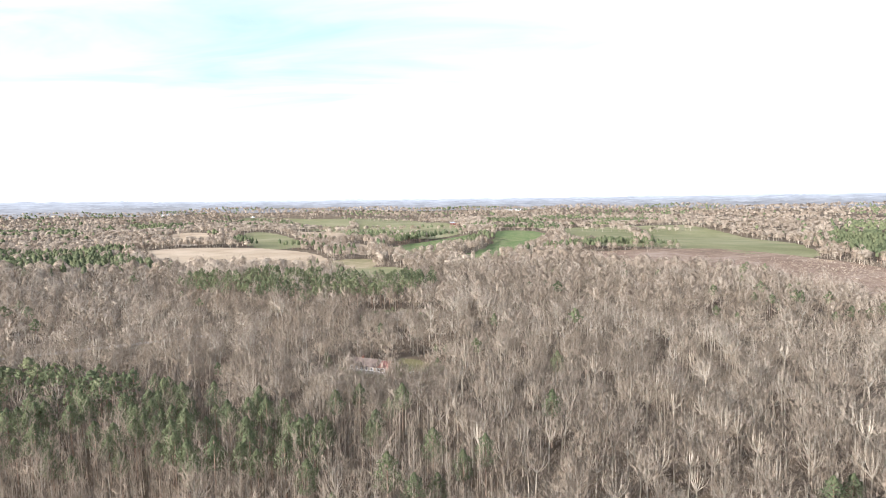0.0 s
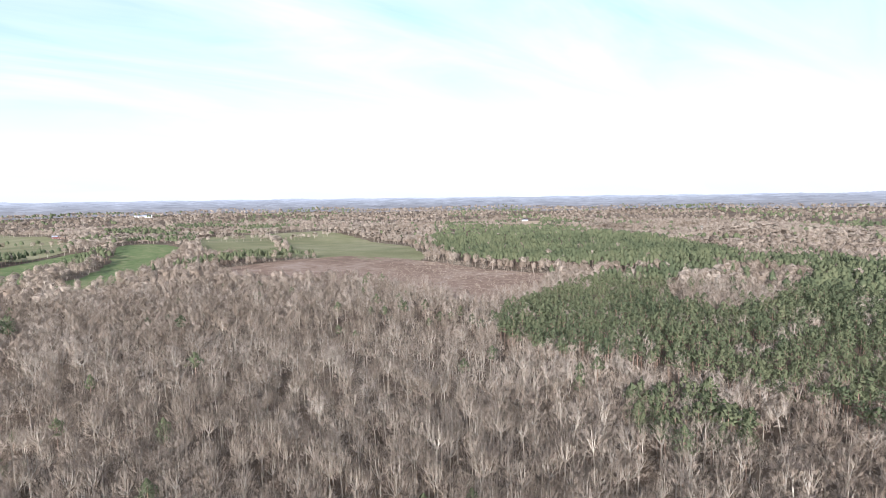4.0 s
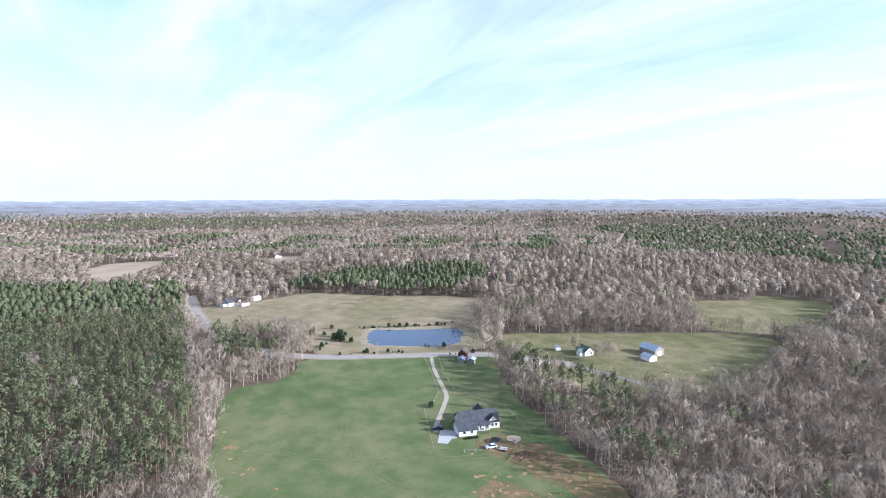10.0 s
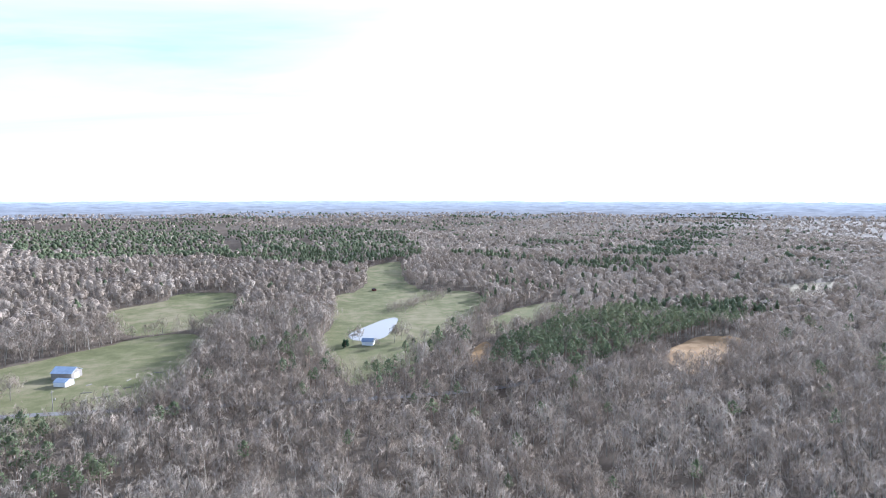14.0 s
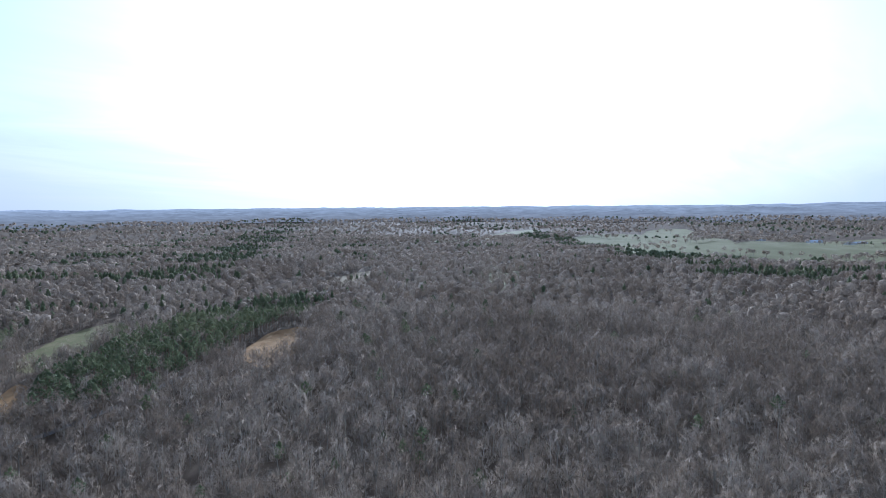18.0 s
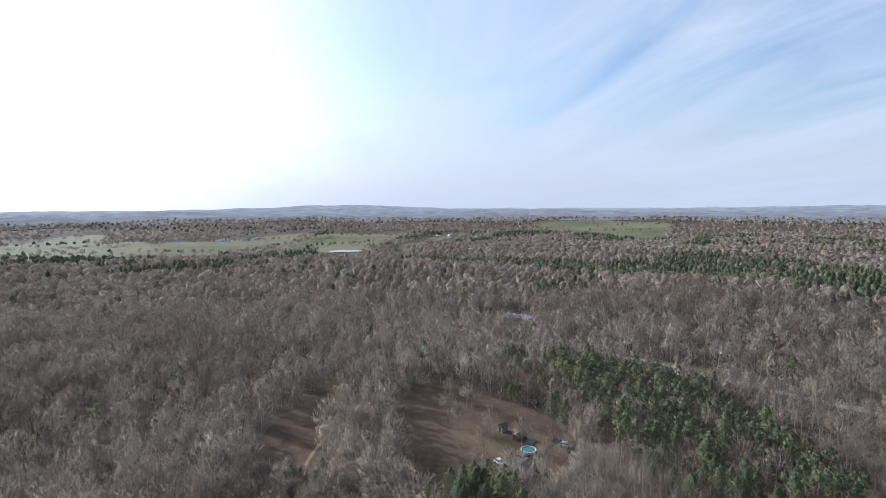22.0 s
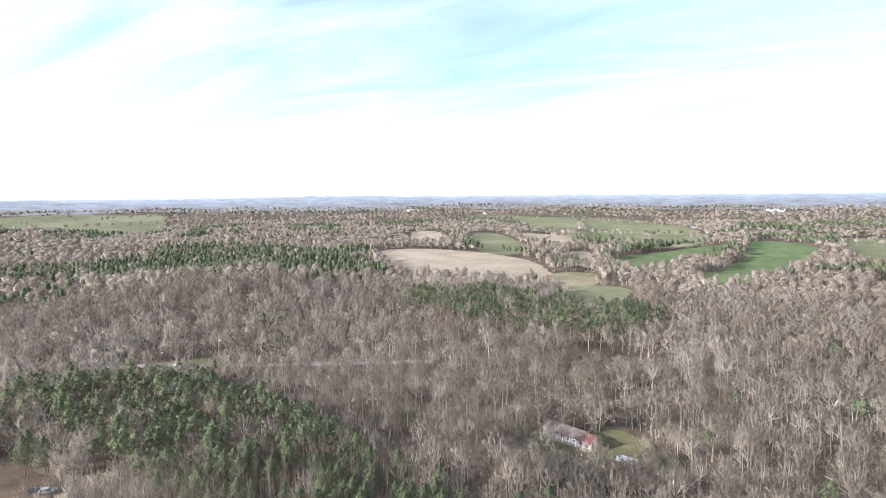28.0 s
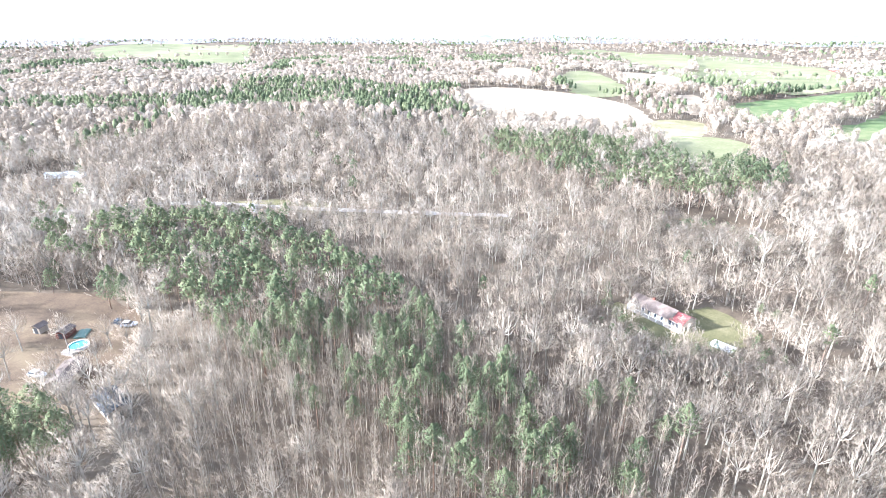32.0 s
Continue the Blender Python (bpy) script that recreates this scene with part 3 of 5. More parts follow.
sheet("disturbed_ground_2", ragged(rounded([(118, -108), (128, -116), (122, -124), (104, -124), (92, -118), (88, -108), (104, -104)]), 3.2, 32), DISTURBED, 0.094, "churned tan clay and thin grass", "bare earth", step=5)
dice = np.random.default_rng(12)
for k, (mx, my, sx, sy, many, biggest) in enumerate(((122, -143, 24, 10.0, 90, 0.9), (110, -116, 16, 10, 90, 0.8), (205, -56, 40, 4.0, 50, 0.8))):
    verts, faces = [], []                          # clay that shows through the grass in ragged spots
    for j in range(many):
        cx, cy = mx + dice.normal(0, sx * 0.6), my + dice.normal(0, sy * 0.6)
        size, n = biggest * dice.uniform(0.15, 1.0) ** 1.6, 11
        turn = dice.uniform(0, 6.28)
        for q in range(n):
            r, a = size * dice.uniform(0.55, 1.2), q * 2 * math.pi / n
            u, v = r * math.cos(a) * 1.6, r * math.sin(a)
            verts.append((cx + u * math.cos(turn) - v * math.sin(turn), cy + u * math.sin(turn) + v * math.cos(turn), 0.1 + 0.0001 * j))
        faces.append(tuple(range(j * n, j * n + n)))
    tagged(new("bare_earth_%d" % (k + 1), mesh_of("bare_earth", verts, faces, [CLAY])), "ragged orange clay spots worn through grass", "bare earth", kind="structure")
for k, (line, off) in enumerate(((((118, -96), (150, -88), (185, -92), (205, -105), (212, -125), (200, -140), (182, -139)), (0, 0)), (((119, -98), (150, -90), (184, -94), (203, -106), (210, -125), (199, -138), (182, -137)), (0, 0)),
                                 (((128, -150), (150, -112), (176, -78), (206, -60)), (0, 0)), (((126, -149), (148, -111), (174, -77), (204, -59)), (0, 0)))):
    ribbon("track_%d" % (k + 1), line, 0.7, WHEELED, 0.096, "faint wheel track pressed into the field", "track")
# ---- trees ----
rng = np.random.default_rng(7)


def unit(v):
    return v / np.maximum(np.linalg.norm(v, axis=-1, keepdims=True), 1e-9)


def pack(tris, normals=None, fan=False):
    """Triangles with a normal and a fan place at each corner: nine numbers a corner. A fan opens from its first corner."""
    tris = np.asarray(tris, float)
    own = unit(np.cross(tris[:, 1] - tris[:, 0], tris[:, 2] - tris[:, 0]))
    spread = np.zeros(tris.shape)
    if fan:
        spread[:, 1], spread[:, 2] = (-0.5, 1, 0), (0.5, 1, 0)
        spread[..., 2] = rng.uniform(0, 1, len(tris))[:, None]
    if normals is None:
        normals = np.repeat(own[:, None], 3, 1)
    elif normals.ndim == 2:
        normals = np.repeat(normals[:, None], 3, 1)
    out = np.concatenate([tris, normals, spread], -1)
    back = (own * normals.mean(1)).sum(-1) < 0
    out[back] = out[back][:, [0, 2, 1]]
    return out


def tube(p0, p1, r0, r1, n):
    """A tapered limb as triangles."""
    axis = unit(p1 - p0)
    u = unit(np.cross(axis, (0.31, 0.77, 0.2)))
    v = np.cross(axis, u)
    a = np.arange(n) * 2 * np.pi / n
    ring = np.cos(a)[:, None] * u + np.sin(a)[:, None] * v
    a0, a1 = p0 + ring * r0, p1 + ring * r1
    b0, b1 = np.roll(a0, -1, 0), np.roll(a1, -1, 0)
    if r1 < 1e-3:
        return np.stack([a0, b0, np.broadcast_to(p1, a0.shape)], 1)
    return np.concatenate([np.stack([a0, b0, b1], 1), np.stack([a0, b1, a1], 1)])


def blades(base, way, length, wide, face=None):
    """Slim tapering twigs or sprays, a triangle each, turned any way or towards face."""
    side = unit(np.cross(way, rng.normal(size=way.shape) if face is None else face)) * np.asarray(wide)[:, None] / 2
    return np.stack([base - side, base + side, base + way * np.asarray(length)[:, None]], 1)


def fans(base, way, length, wide, face):
    """Twig sprays that open from their base, a triangle each, broadside to face."""
    side = unit(np.cross(way, face)) * np.asarray(wide)[:, None] / 2
    end = base + way * np.asarray(length)[:, None]
    return np.stack([base, end - side, end + side], 1)


def dome(radius, crown, foot, around, rows, jag, soft=0.4):
    """The dense heart of a crown: a lumpy cap with smooth normals."""
    ring = []
    for e in rows:
        a = (np.arange(around) + rng.uniform(0, 1)) * 2 * np.pi / around
        r = 1 + rng.uniform(-jag, jag, around)
        ring.append(np.column_stack([np.cos(a) * math.cos(e) * radius * r, np.sin(a) * math.cos(e) * radius * r, foot + math.sin(e) * crown * r]))
    top = np.array([rng.normal(0, jag), rng.normal(0, jag), foot + crown])
    tris = []
    for low_ring, high_ring in zip(ring[:-1], ring[1:]):
        nl, nh = np.roll(low_ring, -1, 0), np.roll(high_ring, -1, 0)
        tris += [np.stack([low_ring, nl, nh], 1), np.stack([low_ring, nh, high_ring], 1)]
    tris.append(np.stack([ring[-1], np.roll(ring[-1], -1, 0), np.broadcast_to(top, ring[-1].shape)], 1))
    tris = np.concatenate(tris)
    n = unit((tris - np.array([0, 0, foot])) / np.array([radius, radius, crown]) * np.array([1, 1, 0.6]) + np.array([0, 0, soft]))
    out = pack(tris, n)
    out[..., 6], out[..., 7] = rng.uniform(-0.15, 0.15, tris.shape[:2]), 0.165
    return out


def bare_tree(limbs, sprays, size, sides, spread=1.0, branches=0, heart=0, girth=0.11, flat=0.62, fine=1.0):
    """A leafless tree about 18 m tall: trunk and rising limbs, then a rounded crown of fine twig sprays."""
    lean = np.array([rng.normal(0, 0.35), rng.normal(0, 0.35), 0.0])
    fork = np.array([0, 0, rng.uniform(6.0, 8.5)]) + lean
    wood = [tube(np.zeros(3), fork, 0.22, 0.15, sides)]
    radius, crown = rng.uniform(3.3, 4.9) * spread, rng.uniform(6.6, 9.0)
    p1, p2, p3 = rng.uniform(0, 6.28, 3)

    def shell(n, low):
        a, e = rng.uniform(0, 2 * np.pi, n), np.arcsin(rng.uniform(low, 1.0, n))
        lump = 1 + 0.16 * np.sin(a * 2 + e * 4 + p1) + 0.14 * np.sin(a * 4 - e * 6 + p2) + 0.08 * np.sin(a * 7 + e * 9 + p3)
        out = np.column_stack([np.cos(a) * np.cos(e), np.sin(a) * np.cos(e), np.sin(e)])
        return out, out * np.array([radius, radius, crown]) * lump[:, None]
    for k in range(limbs):
        a, e = k * 2.4 + rng.normal(0, 0.4), rng.uniform(0.6, 1.45)
        tip = fork + np.array([math.cos(a) * math.cos(e) * radius * 0.95, math.sin(a) * math.cos(e) * radius * 0.95, math.sin(e) * crown * 0.92])
        mid = fork + (tip - fork) * 0.45 + np.array([math.cos(a), math.sin(a), -0.6]) * radius * 0.12
        wood += [tube(fork, mid, 0.10, 0.06, 3), tube(mid, tip, 0.06, 0.0, 3)] if sides > 3 else [tube(fork, tip, 0.13, 0.0, 3)]
    if branches:                                    # branches that fan out from the fork
        out, far_point = shell(branches, 0.05)
        base = fork + far_point * rng.uniform(0.1, 0.5, branches)[:, None]
        way = fork + far_point * rng.uniform(0.85, 1.03, branches)[:, None] - base
        far = np.linalg.norm(way, axis=1)
        wood.append(blades(base, way / far[:, None], far, girth * rng.uniform(0.6, 1.3, branches), far_point))
    out, far_point = shell(sprays, -0.35 if fine == 1 else 0.0)           # the fine twigs at their ends, laid over the crown's dome
    rise = np.array([0, 0, 1.1]) + rng.normal(size=out.shape) * 0.6
    way = unit(unit(rise - out * (rise * out).sum(-1, keepdims=True)) + out * rng.uniform(0.25, 0.75, sprays)[:, None])
    if fine < 1:                                    # slender sprays that go on outwards and up like the branches
        way = unit(out * np.array([0.75, 0.75, 0.5]) + np.array([0, 0, 0.75]) + rng.normal(size=out.shape) * 0.4)
    far = size * rng.uniform(0.7, 1.35, sprays)
    base = fork + np.array([0, 0, 0.3]) + far_point * (rng.uniform(0.25, 1.0, sprays) ** 0.4)[:, None] - way * far[:, None] * 0.75
    face = unit(out * np.array([0.72, 0.72, 0.55]) + np.array([0, 0, 0.38]) + rng.normal(size=out.shape) * 0.22)
    heads = [pack(fans(base, way, far, far * fine * rng.uniform(0.35, 0.65, sprays), face), face, True)]
    if heart:
        heads.append(dome(radius * 0.92, crown * flat, fork[2] + crown * (0.84 - flat), heart, (-0.75, 0.5), 0.26, 0.45))
    return pack(np.concatenate(wood)), np.concatenate(heads)


def slim_tree(twigs, wide):
    """A thin upright young tree about 14 m tall, drawn up among its neighbours."""
    top = np.array([rng.normal(0, 0.4), rng.normal(0, 0.4), rng.uniform(12.0, 15.0)])
    wood = tube(np.zeros(3), top, 0.085, 0.0, 3)
    f = rng.uniform(0.3, 1.0, twigs)
    base = top * f[:, None]
    a = rng.uniform(0, 2 * np.pi, twigs)
    way = unit(np.column_stack([np.cos(a), np.sin(a), rng.uniform(0.9, 2.4, twigs)]))
    face = unit(np.column_stack([np.cos(a), np.sin(a), 0.5 + 0 * a]) + rng.normal(size=(twigs, 3)) * 0.3)
    return pack(wood), pack(fans(base, way, rng.uniform(0.9, 2.3, twigs) * (1.25 - 0.5 * f), wide * rng.uniform(0.7, 1.3, twigs), face), face, True)


def pine_tree(sprays, size, sides, girth=2.3, heart=0, tall=7.6):
    """A pine one unit of 16 m tall: straight bare stem below, a rounded crown of needle tufts above."""
    wood = [tube(np.zeros(3), np.array([0, 0, 9.0]), 0.18, 0.13, sides), tube(np.array([0, 0, 9.0]), np.array([0, 0, 15.5]), 0.13, 0.03, 3)]
    f = rng.uniform(0, 1, sprays) ** 0.85
    z = 15.8 - tall * (1 - f)
    a = rng.uniform(0, 2 * np.pi, sprays)
    p1, p2 = rng.uniform(0, 6.28, 2)
    lump = 1 + 0.2 * np.sin(a * 2 + z * 1.7 + p1) + 0.2 * np.sin(a * 4 - z * 2.6 + p2)
    reach = girth * np.clip(1 - np.abs(f - 0.3) ** 1.6 * np.where(f > 0.3, 1.7, 5.0), 0.04, 1) * lump
    r = reach * rng.uniform(0.6, 1.0, sprays)
    face = unit(np.column_stack([np.cos(a), np.sin(a), -0.15 + 1.5 * f]) + rng.normal(size=(sprays, 3)) * 0.13)
    turn = rng.uniform(-1, 1, sprays)
    way = unit(np.column_stack([-np.sin(a) * turn, np.cos(a) * turn, rng.uniform(-0.1, 0.9, sprays)]) + face * 0.35 + rng.normal(size=(sprays, 3)) * 0.25)
    base = np.column_stack([np.cos(a) * r, np.sin(a) * r, z]) - way * size * 0.5
    heads = [pack(blades(base, way, size * rng.uniform(0.8, 1.4, sprays), size * rng.uniform(0.6, 1.0, sprays), face + rng.normal(size=face.shape) * 0.25), face)]
    if heart:
        heads.append(dome(girth * 0.8, 5.0, 10.4, heart, (-0.25, 0.5), 0.2, 0.3))
    return pack(np.concatenate(wood)), np.concatenate(heads)


def soup(name, tris, mats, index, tone):
    """One mesh of loose triangles."""
    n = len(tris)
    if tris.shape[-1] == 3:
        tris = pack(tris)
    me = bpy.data.meshes.new(name)
    me.vertices.add(n * 3)
    me.vertices.foreach_set("co", np.ascontiguousarray(tris[..., :3], np.float32).ravel())
    me.loops.add(n * 3)
    me.loops.foreach_set("vertex_index", np.arange(n * 3, dtype=np.int32))
    me.polygons.add(n)
    me.polygons.foreach_set("loop_start", np.arange(0, n * 3, 3, dtype=np.int32))
    for m in mats:
        me.materials.append(m)
    me.polygons.foreach_set("material_index", np.ascontiguousarray(index, np.int32))
    me.update(calc_edges=True)
    me.attributes.new("tone", "FLOAT", "FACE").data.foreach_set("value", np.ascontiguousarray(tone, np.float32))
    me.attributes.new("custom_normal", "FLOAT_VECTOR", "POINT").data.foreach_set("vector", np.ascontiguousarray(tris[..., 3:6], np.float32).ravel())
    me.attributes.new("fan", "FLOAT_VECTOR", "POINT").data.foreach_set("vector", np.ascontiguousarray(tris[..., 6:], np.float32).ravel())
    return me


def stand(name, x, y, kinds, mats, label, category, low=0.85, high=1.12, sink=0.0):
    """Many trees of a few shapes as one mesh."""
    if not len(x):
        return None
    z = height(x, y) - sink
    grown = np.ones(len(x))
    for p, part_grown in LOW:
        grown = np.where(inside(p, x, y), part_grown, grown)
    roll = (np.sin(x * 0.013 + 1.7 * np.sin(y * 0.009)) + np.sin(y * 0.017 + 1.3 * np.sin(x * 0.011 + 2.0)) + 0.7 * np.sin((x + y) * 0.031)) / 2.7
    grown = grown * (1 + 0.14 * roll)              # the canopy rolls, and kinds of trees keep together
    shade = np.sin(x * 0.019 - 2.0 * np.sin(y * 0.007 + 1.0)) * np.sin(y * 0.021 + 1.5 * np.sin(x * 0.008))
    pick = rng.integers(0, len(kinds), len(x))
    tris, index, tone = [], [], []
    for k, (wood, crown) in enumerate(kinds):
        w = np.where(pick == k)[0]
        shape = np.concatenate([wood, crown]).astype(np.float32)
        a, s = rng.uniform(0, 2 * np.pi, len(w)), rng.uniform(low, high, len(w)) * grown[w]
        wide = s * rng.uniform(0.8, 1.3, len(w))
        turned = np.broadcast_to(shape[None], (len(w), *shape.shape)).astype(np.float32)
        for at, sw, sh in ((0, wide, s), (3, 1 + 0 * s, 1 + 0 * s)):
            c, d = (np.cos(a) * sw)[:, None, None], (np.sin(a) * sw)[:, None, None]
            px, py = shape[None, ..., at], shape[None, ..., at + 1]
            turned[..., at], turned[..., at + 1] = c * px - d * py, d * px + c * py
            turned[..., at + 2] *= sh[:, None, None]
        turned[..., :3] += np.column_stack([x[w], y[w], z[w]])[:, None, None]
        tris.append(turned.reshape(-1, 3, 9))
        index.append(np.tile(np.r_[np.zeros(len(wood)), np.ones(len(crown))], len(w)))
        tone.append(np.repeat(np.clip(rng.uniform(0, 0.6, len(w)) + 0.2 + 0.28 * shade[w], 0, 0.86), len(shape)) + rng.uniform(0, 0.12, len(w) * len(shape)))
    return tagged(new(name, soup(name, np.concatenate(tris), mats, np.concatenate(index), np.concatenate(tone))), label, category, kind="stuff")


PINES = {}         # outlines of pine woods and the share of pines in them
PINES["plantation"] = (rounded([(215, 238), (301, 275), (415, 300), (475, 285), (655, 295), (690, 200), (675, 60), (600, -125), (540, -108), (441, -90), (300, -60), (262, -58), (200, -38), (176, -22), (190, 20), (204, 44), (208, 97), (205, 139), (172, 180)]), 0.93)
PINES["north_plantation"] = (rounded([(395, 520), (605, 880), (780, 990), (880, 850), (845, 570), (715, 320), (655, 295), (475, 290), (450, 380), (410, 430)]), 0.95)
PINES["pine_strip"] = (rounded([(90, 630), (155, 680), (235, 725), (330, 680), (330, 662), (220, 668), (145, 645)]), 1.0)
PINES["dark_pines"] = (rounded([(-100, 825), (-35, 960), (65, 945), (60, 850), (-75, 790)]), 0.8)
PINES["pond_pines"] = (rounded([(535, -210), (560, -265), (525, -400), (475, -445), (410, -375), (398, -310), (430, -268), (500, -200)]), 0.9)
PINES["block_pines"] = (rounded([(294, -76), (340, -86), (388, -98), (370, -112), (320, -122), (298, -112)]), 0.95)
PINES["far_pines"] = (rounded([(2090, 0), (2190, -530), (1910, -910), (1580, -750), (1560, -380), (1640, -70)]), 0.85)
PINES["south_pines"] = (rounded([(950, -1210), (1090, -1920), (490, -1690), (10, -1600), (-80, -805), (75, -695), (280, -845), (620, -985)]), 0.72)
PINES["edge_pines"] = (rounded([(-60, -276), (-63, -312), (-127, -375), (-223, -450), (-300, -440), (-330, -420), (-255, -355), (-166, -312), (-108, -268), (-78, -260)]), 0.85)
PINES["west_pines"] = (rounded([(-790, 305), (-690, 350), (-600, 460), (-800, 690), (-525, 675), (-320, 540), (-260, 470), (-325, 425), (-510, 350), (-660, 265)]), 0.7)
PINES["mixed_pines"] = (rounded([(-245, 148), (-212, 186), (-152, 178), (-100, 158), (-54, 138), (-28, 120), (-45, 100), (-94, 108), (-135, 114), (-185, 124), (-222, 136)]), 0.84)
PINES["lane_pines"] = (rounded([(-284, 131), (-256, 160), (-225, 158), (-198, 128), (-214, 112), (-238, 112)]), 0.4)
PINES["belt_pines"] = (rounded([(-205, 372), (-185, 405), (-130, 428), (-80, 420), (-28, 408), (-4, 360), (-30, 322), (-72, 308), (-112, 322), (-150, 330)]), 0.62)
PINES["yard_pines"] = (rounded([(-146, 76), (-120, 76), (-116, 62), (-140, 52)]), 1.0)
PINES["thicket_pines"] = (rounded([(-36, 106), (-40, 82), (-5, 80), (8, 112), (-20, 146), (-62, 146)]), 0.36)
PINES["near_pines"] = (rounded([(150, 60), (190, 75), (185, 100), (160, 110), (140, 90)]), 0.85)
PINES["strip_pines"] = (rounded([(228, -214), (185, -189), (148, -173), (113, -160), (84, -147), (72, -152), (90, -185), (140, -212), (200, -226)]), 0.32)
BARE_IN = [rounded([(420, 252), (565, 255), (585, 200), (495, 170), (365, 150), (314, 149), (326, 190)])]
SPARSE = [rounded([(-660, -505), (-715, -430), (-500, -295), (-460, -345)])]


LOW = [(rounded([(-50, 200), (-58, 184), (-48, 172), (-28, 168), (-6, 172), (-2, 188), (-12, 200), (-30, 192)]), 0.42),
       (rounded([(-240, 186), (-208, 206), (-196, 200), (-206, 186), (-228, 176)]), 0.45),
       (rounded([(-60, 300), (-8, 290), (-6, 262), (-30, 258), (-58, 272)]), 0.45),
       (rounded([(-190, 14), (-160, 40), (-120, 50), (-110, 10), (-150, 0)]), 0.5)]


for line in ([(560, -1780), (505, -1621), (272, -957), (240, -880)], [(360, -1850), (328, -1732), (177, -1115), (150, -1000)]):
    q = np.array(line, float)                      # clearings for power lines
    OPEN.append(np.concatenate([q - (13, 0), q[::-1] + (13, 0)]))


def scatter(r0, r1, step, dense=0.0, centre=(-2.0, 8.0)):
    """Jittered places in a ring, and whether a pine grows at each; open land is left out."""
    g = np.arange(-r1, r1, step)
    x, y = [q.ravel() + rng.uniform(-0.48, 0.48, q.size) * step for q in np.meshgrid(g, g)]
    r = np.hypot(x, y)
    keep = (r >= r0) & (r < r1)
    x, y = x[keep] + centre[0], y[keep] + centre[1]
    keep = np.ones(len(x), bool)
    hedge = (np.abs(np.sin(x * 0.011 + 0.8 * np.sin(y * 0.004))) < 0.09) | (np.abs(np.sin(y * 0.0085 + 0.9 * np.sin(x * 0.005))) < 0.08)
    for p in OPEN:                 # hedgerows and tree lines part the wide far fields
        keep &= ~inside(p, x, y) | (hedge & (np.hypot(*p.mean(0)) > 1000))
    for p in SPARSE:
        keep &= ~inside(p, x, y) | (rng.uniform(size=len(x)) < 0.65)
    x, y = x[keep], y[keep]
    share = np.full(len(x), 0.02)
    wave = np.sin(x * 0.021 + 1.3) * np.sin(y * 0.017 + 0.4) + 0.6 * np.sin(x * 0.0063 - y * 0.0048) + 0.4 * np.sin(x * 0.05 + y * 0.043)
    share += np.where(wave > 0.95, 0.22, 0)
    share += np.where((np.hypot(x, y) > 720) & (wave > 0.62), 0.7, 0)
    for p, s in PINES.values():
        share = np.where(inside(p, x, y), s, share)
    for p in BARE_IN:
        share = np.where(inside(p, x, y), 0.06, share)
    pine = rng.uniform(size=len(x)) < share
    if dense:                      # pine stands are planted closer than the woods
        stands = np.zeros(len(x), bool)
        for p, s in PINES.values():
            stands |= inside(p, x, y)
        x, y, pine = x[~stands], y[~stands], pine[~stands]
        for p, s in PINES.values():
            (x0, y0), (x1, y1) = p.min(0), p.max(0)
            gx, gy = [q.ravel() + rng.uniform(-0.4, 0.4, q.size) * dense for q in np.meshgrid(np.arange(x0, x1, dense), np.arange(y0, y1, dense))]
            r = np.hypot(gx - centre[0], gy - centre[1])
            keep = inside(p, gx, gy) & (r >= r0) & (r < r1)
            for q in OPEN:
                keep &= ~inside(q, gx, gy)
            gx, gy = gx[keep], gy[keep]
            patchy = 0.5 + 0.5 * np.sin(gx * 0.09 + 0.7) * np.sin(gy * 0.083 + 1.9)
            odds = np.full(len(gx), s) - np.where(patchy > 0.86, 0.5, 0) * (s < 0.95)
            for q in BARE_IN:
                odds = np.where(inside(q, gx, gy), 0.06, odds)
            is_pine = rng.uniform(size=len(gx)) < odds
            stay = is_pine | (rng.uniform(size=len(gx)) < 0.5)
            x, y, pine = np.r_[x, gx[stay]], np.r_[y, gy[stay]], np.r_[pine, is_pine[stay]]
    for p, part_grown in LOW:      # scrub stands thick where it is low
        (x0, y0), (x1, y1) = p.min(0), p.max(0)
        gx, gy = rng.uniform(x0, x1, 500), rng.uniform(y0, y1, 500)
        r = np.hypot(gx - centre[0], gy - centre[1])
        keep = inside(p, gx, gy) & (r >= r0) & (r < r1)
        for q in OPEN:
            keep &= ~inside(q, gx, gy)
        x, y, pine = np.r_[x, gx[keep]], np.r_[y, gy[keep]], np.r_[pine, rng.uniform(size=keep.sum()) < 0.1]
    return x, y, pine


HARD_FINE = [bare_tree(10, 420, 1.25, 5, 1.1, 190, 0, 0.08, 0.62, 0.6) for _ in range(8)]
HARD_SEMI = [bare_tree(7, 210, 1.5, 4, 1.1, 90, 0, 0.11, 0.62, 0.75) for _ in range(8)]
HARD_NEAR = [bare_tree(6, 170, 1.7, 3, 1.15, 60, 0, 0.14, 0.62, 0.85) for _ in range(8)]
HARD_MID = [bare_tree(4, 80, 2.6, 3, 1.15, 14, 0, 0.22) for _ in range(8)]
HARD_LOW = [(pack(tube(np.zeros(3), np.array([0, 0, 11.0]), 0.25, 0.0, 3)), bare_tree(1, 18, 3.0, 3, 1.1, 0, 4, 0.1, 0.62)[1]) for _ in range(8)]
HARD_FAR = [(pack(tube(np.zeros(3), np.array([0, 0, 11.0]), 0.4, 0.0, 3)[:1]), bare_tree(1, 2, 4.0, 3, 1.4, 0, 4, 0.1, 0.55)[1]) for _ in range(6)]
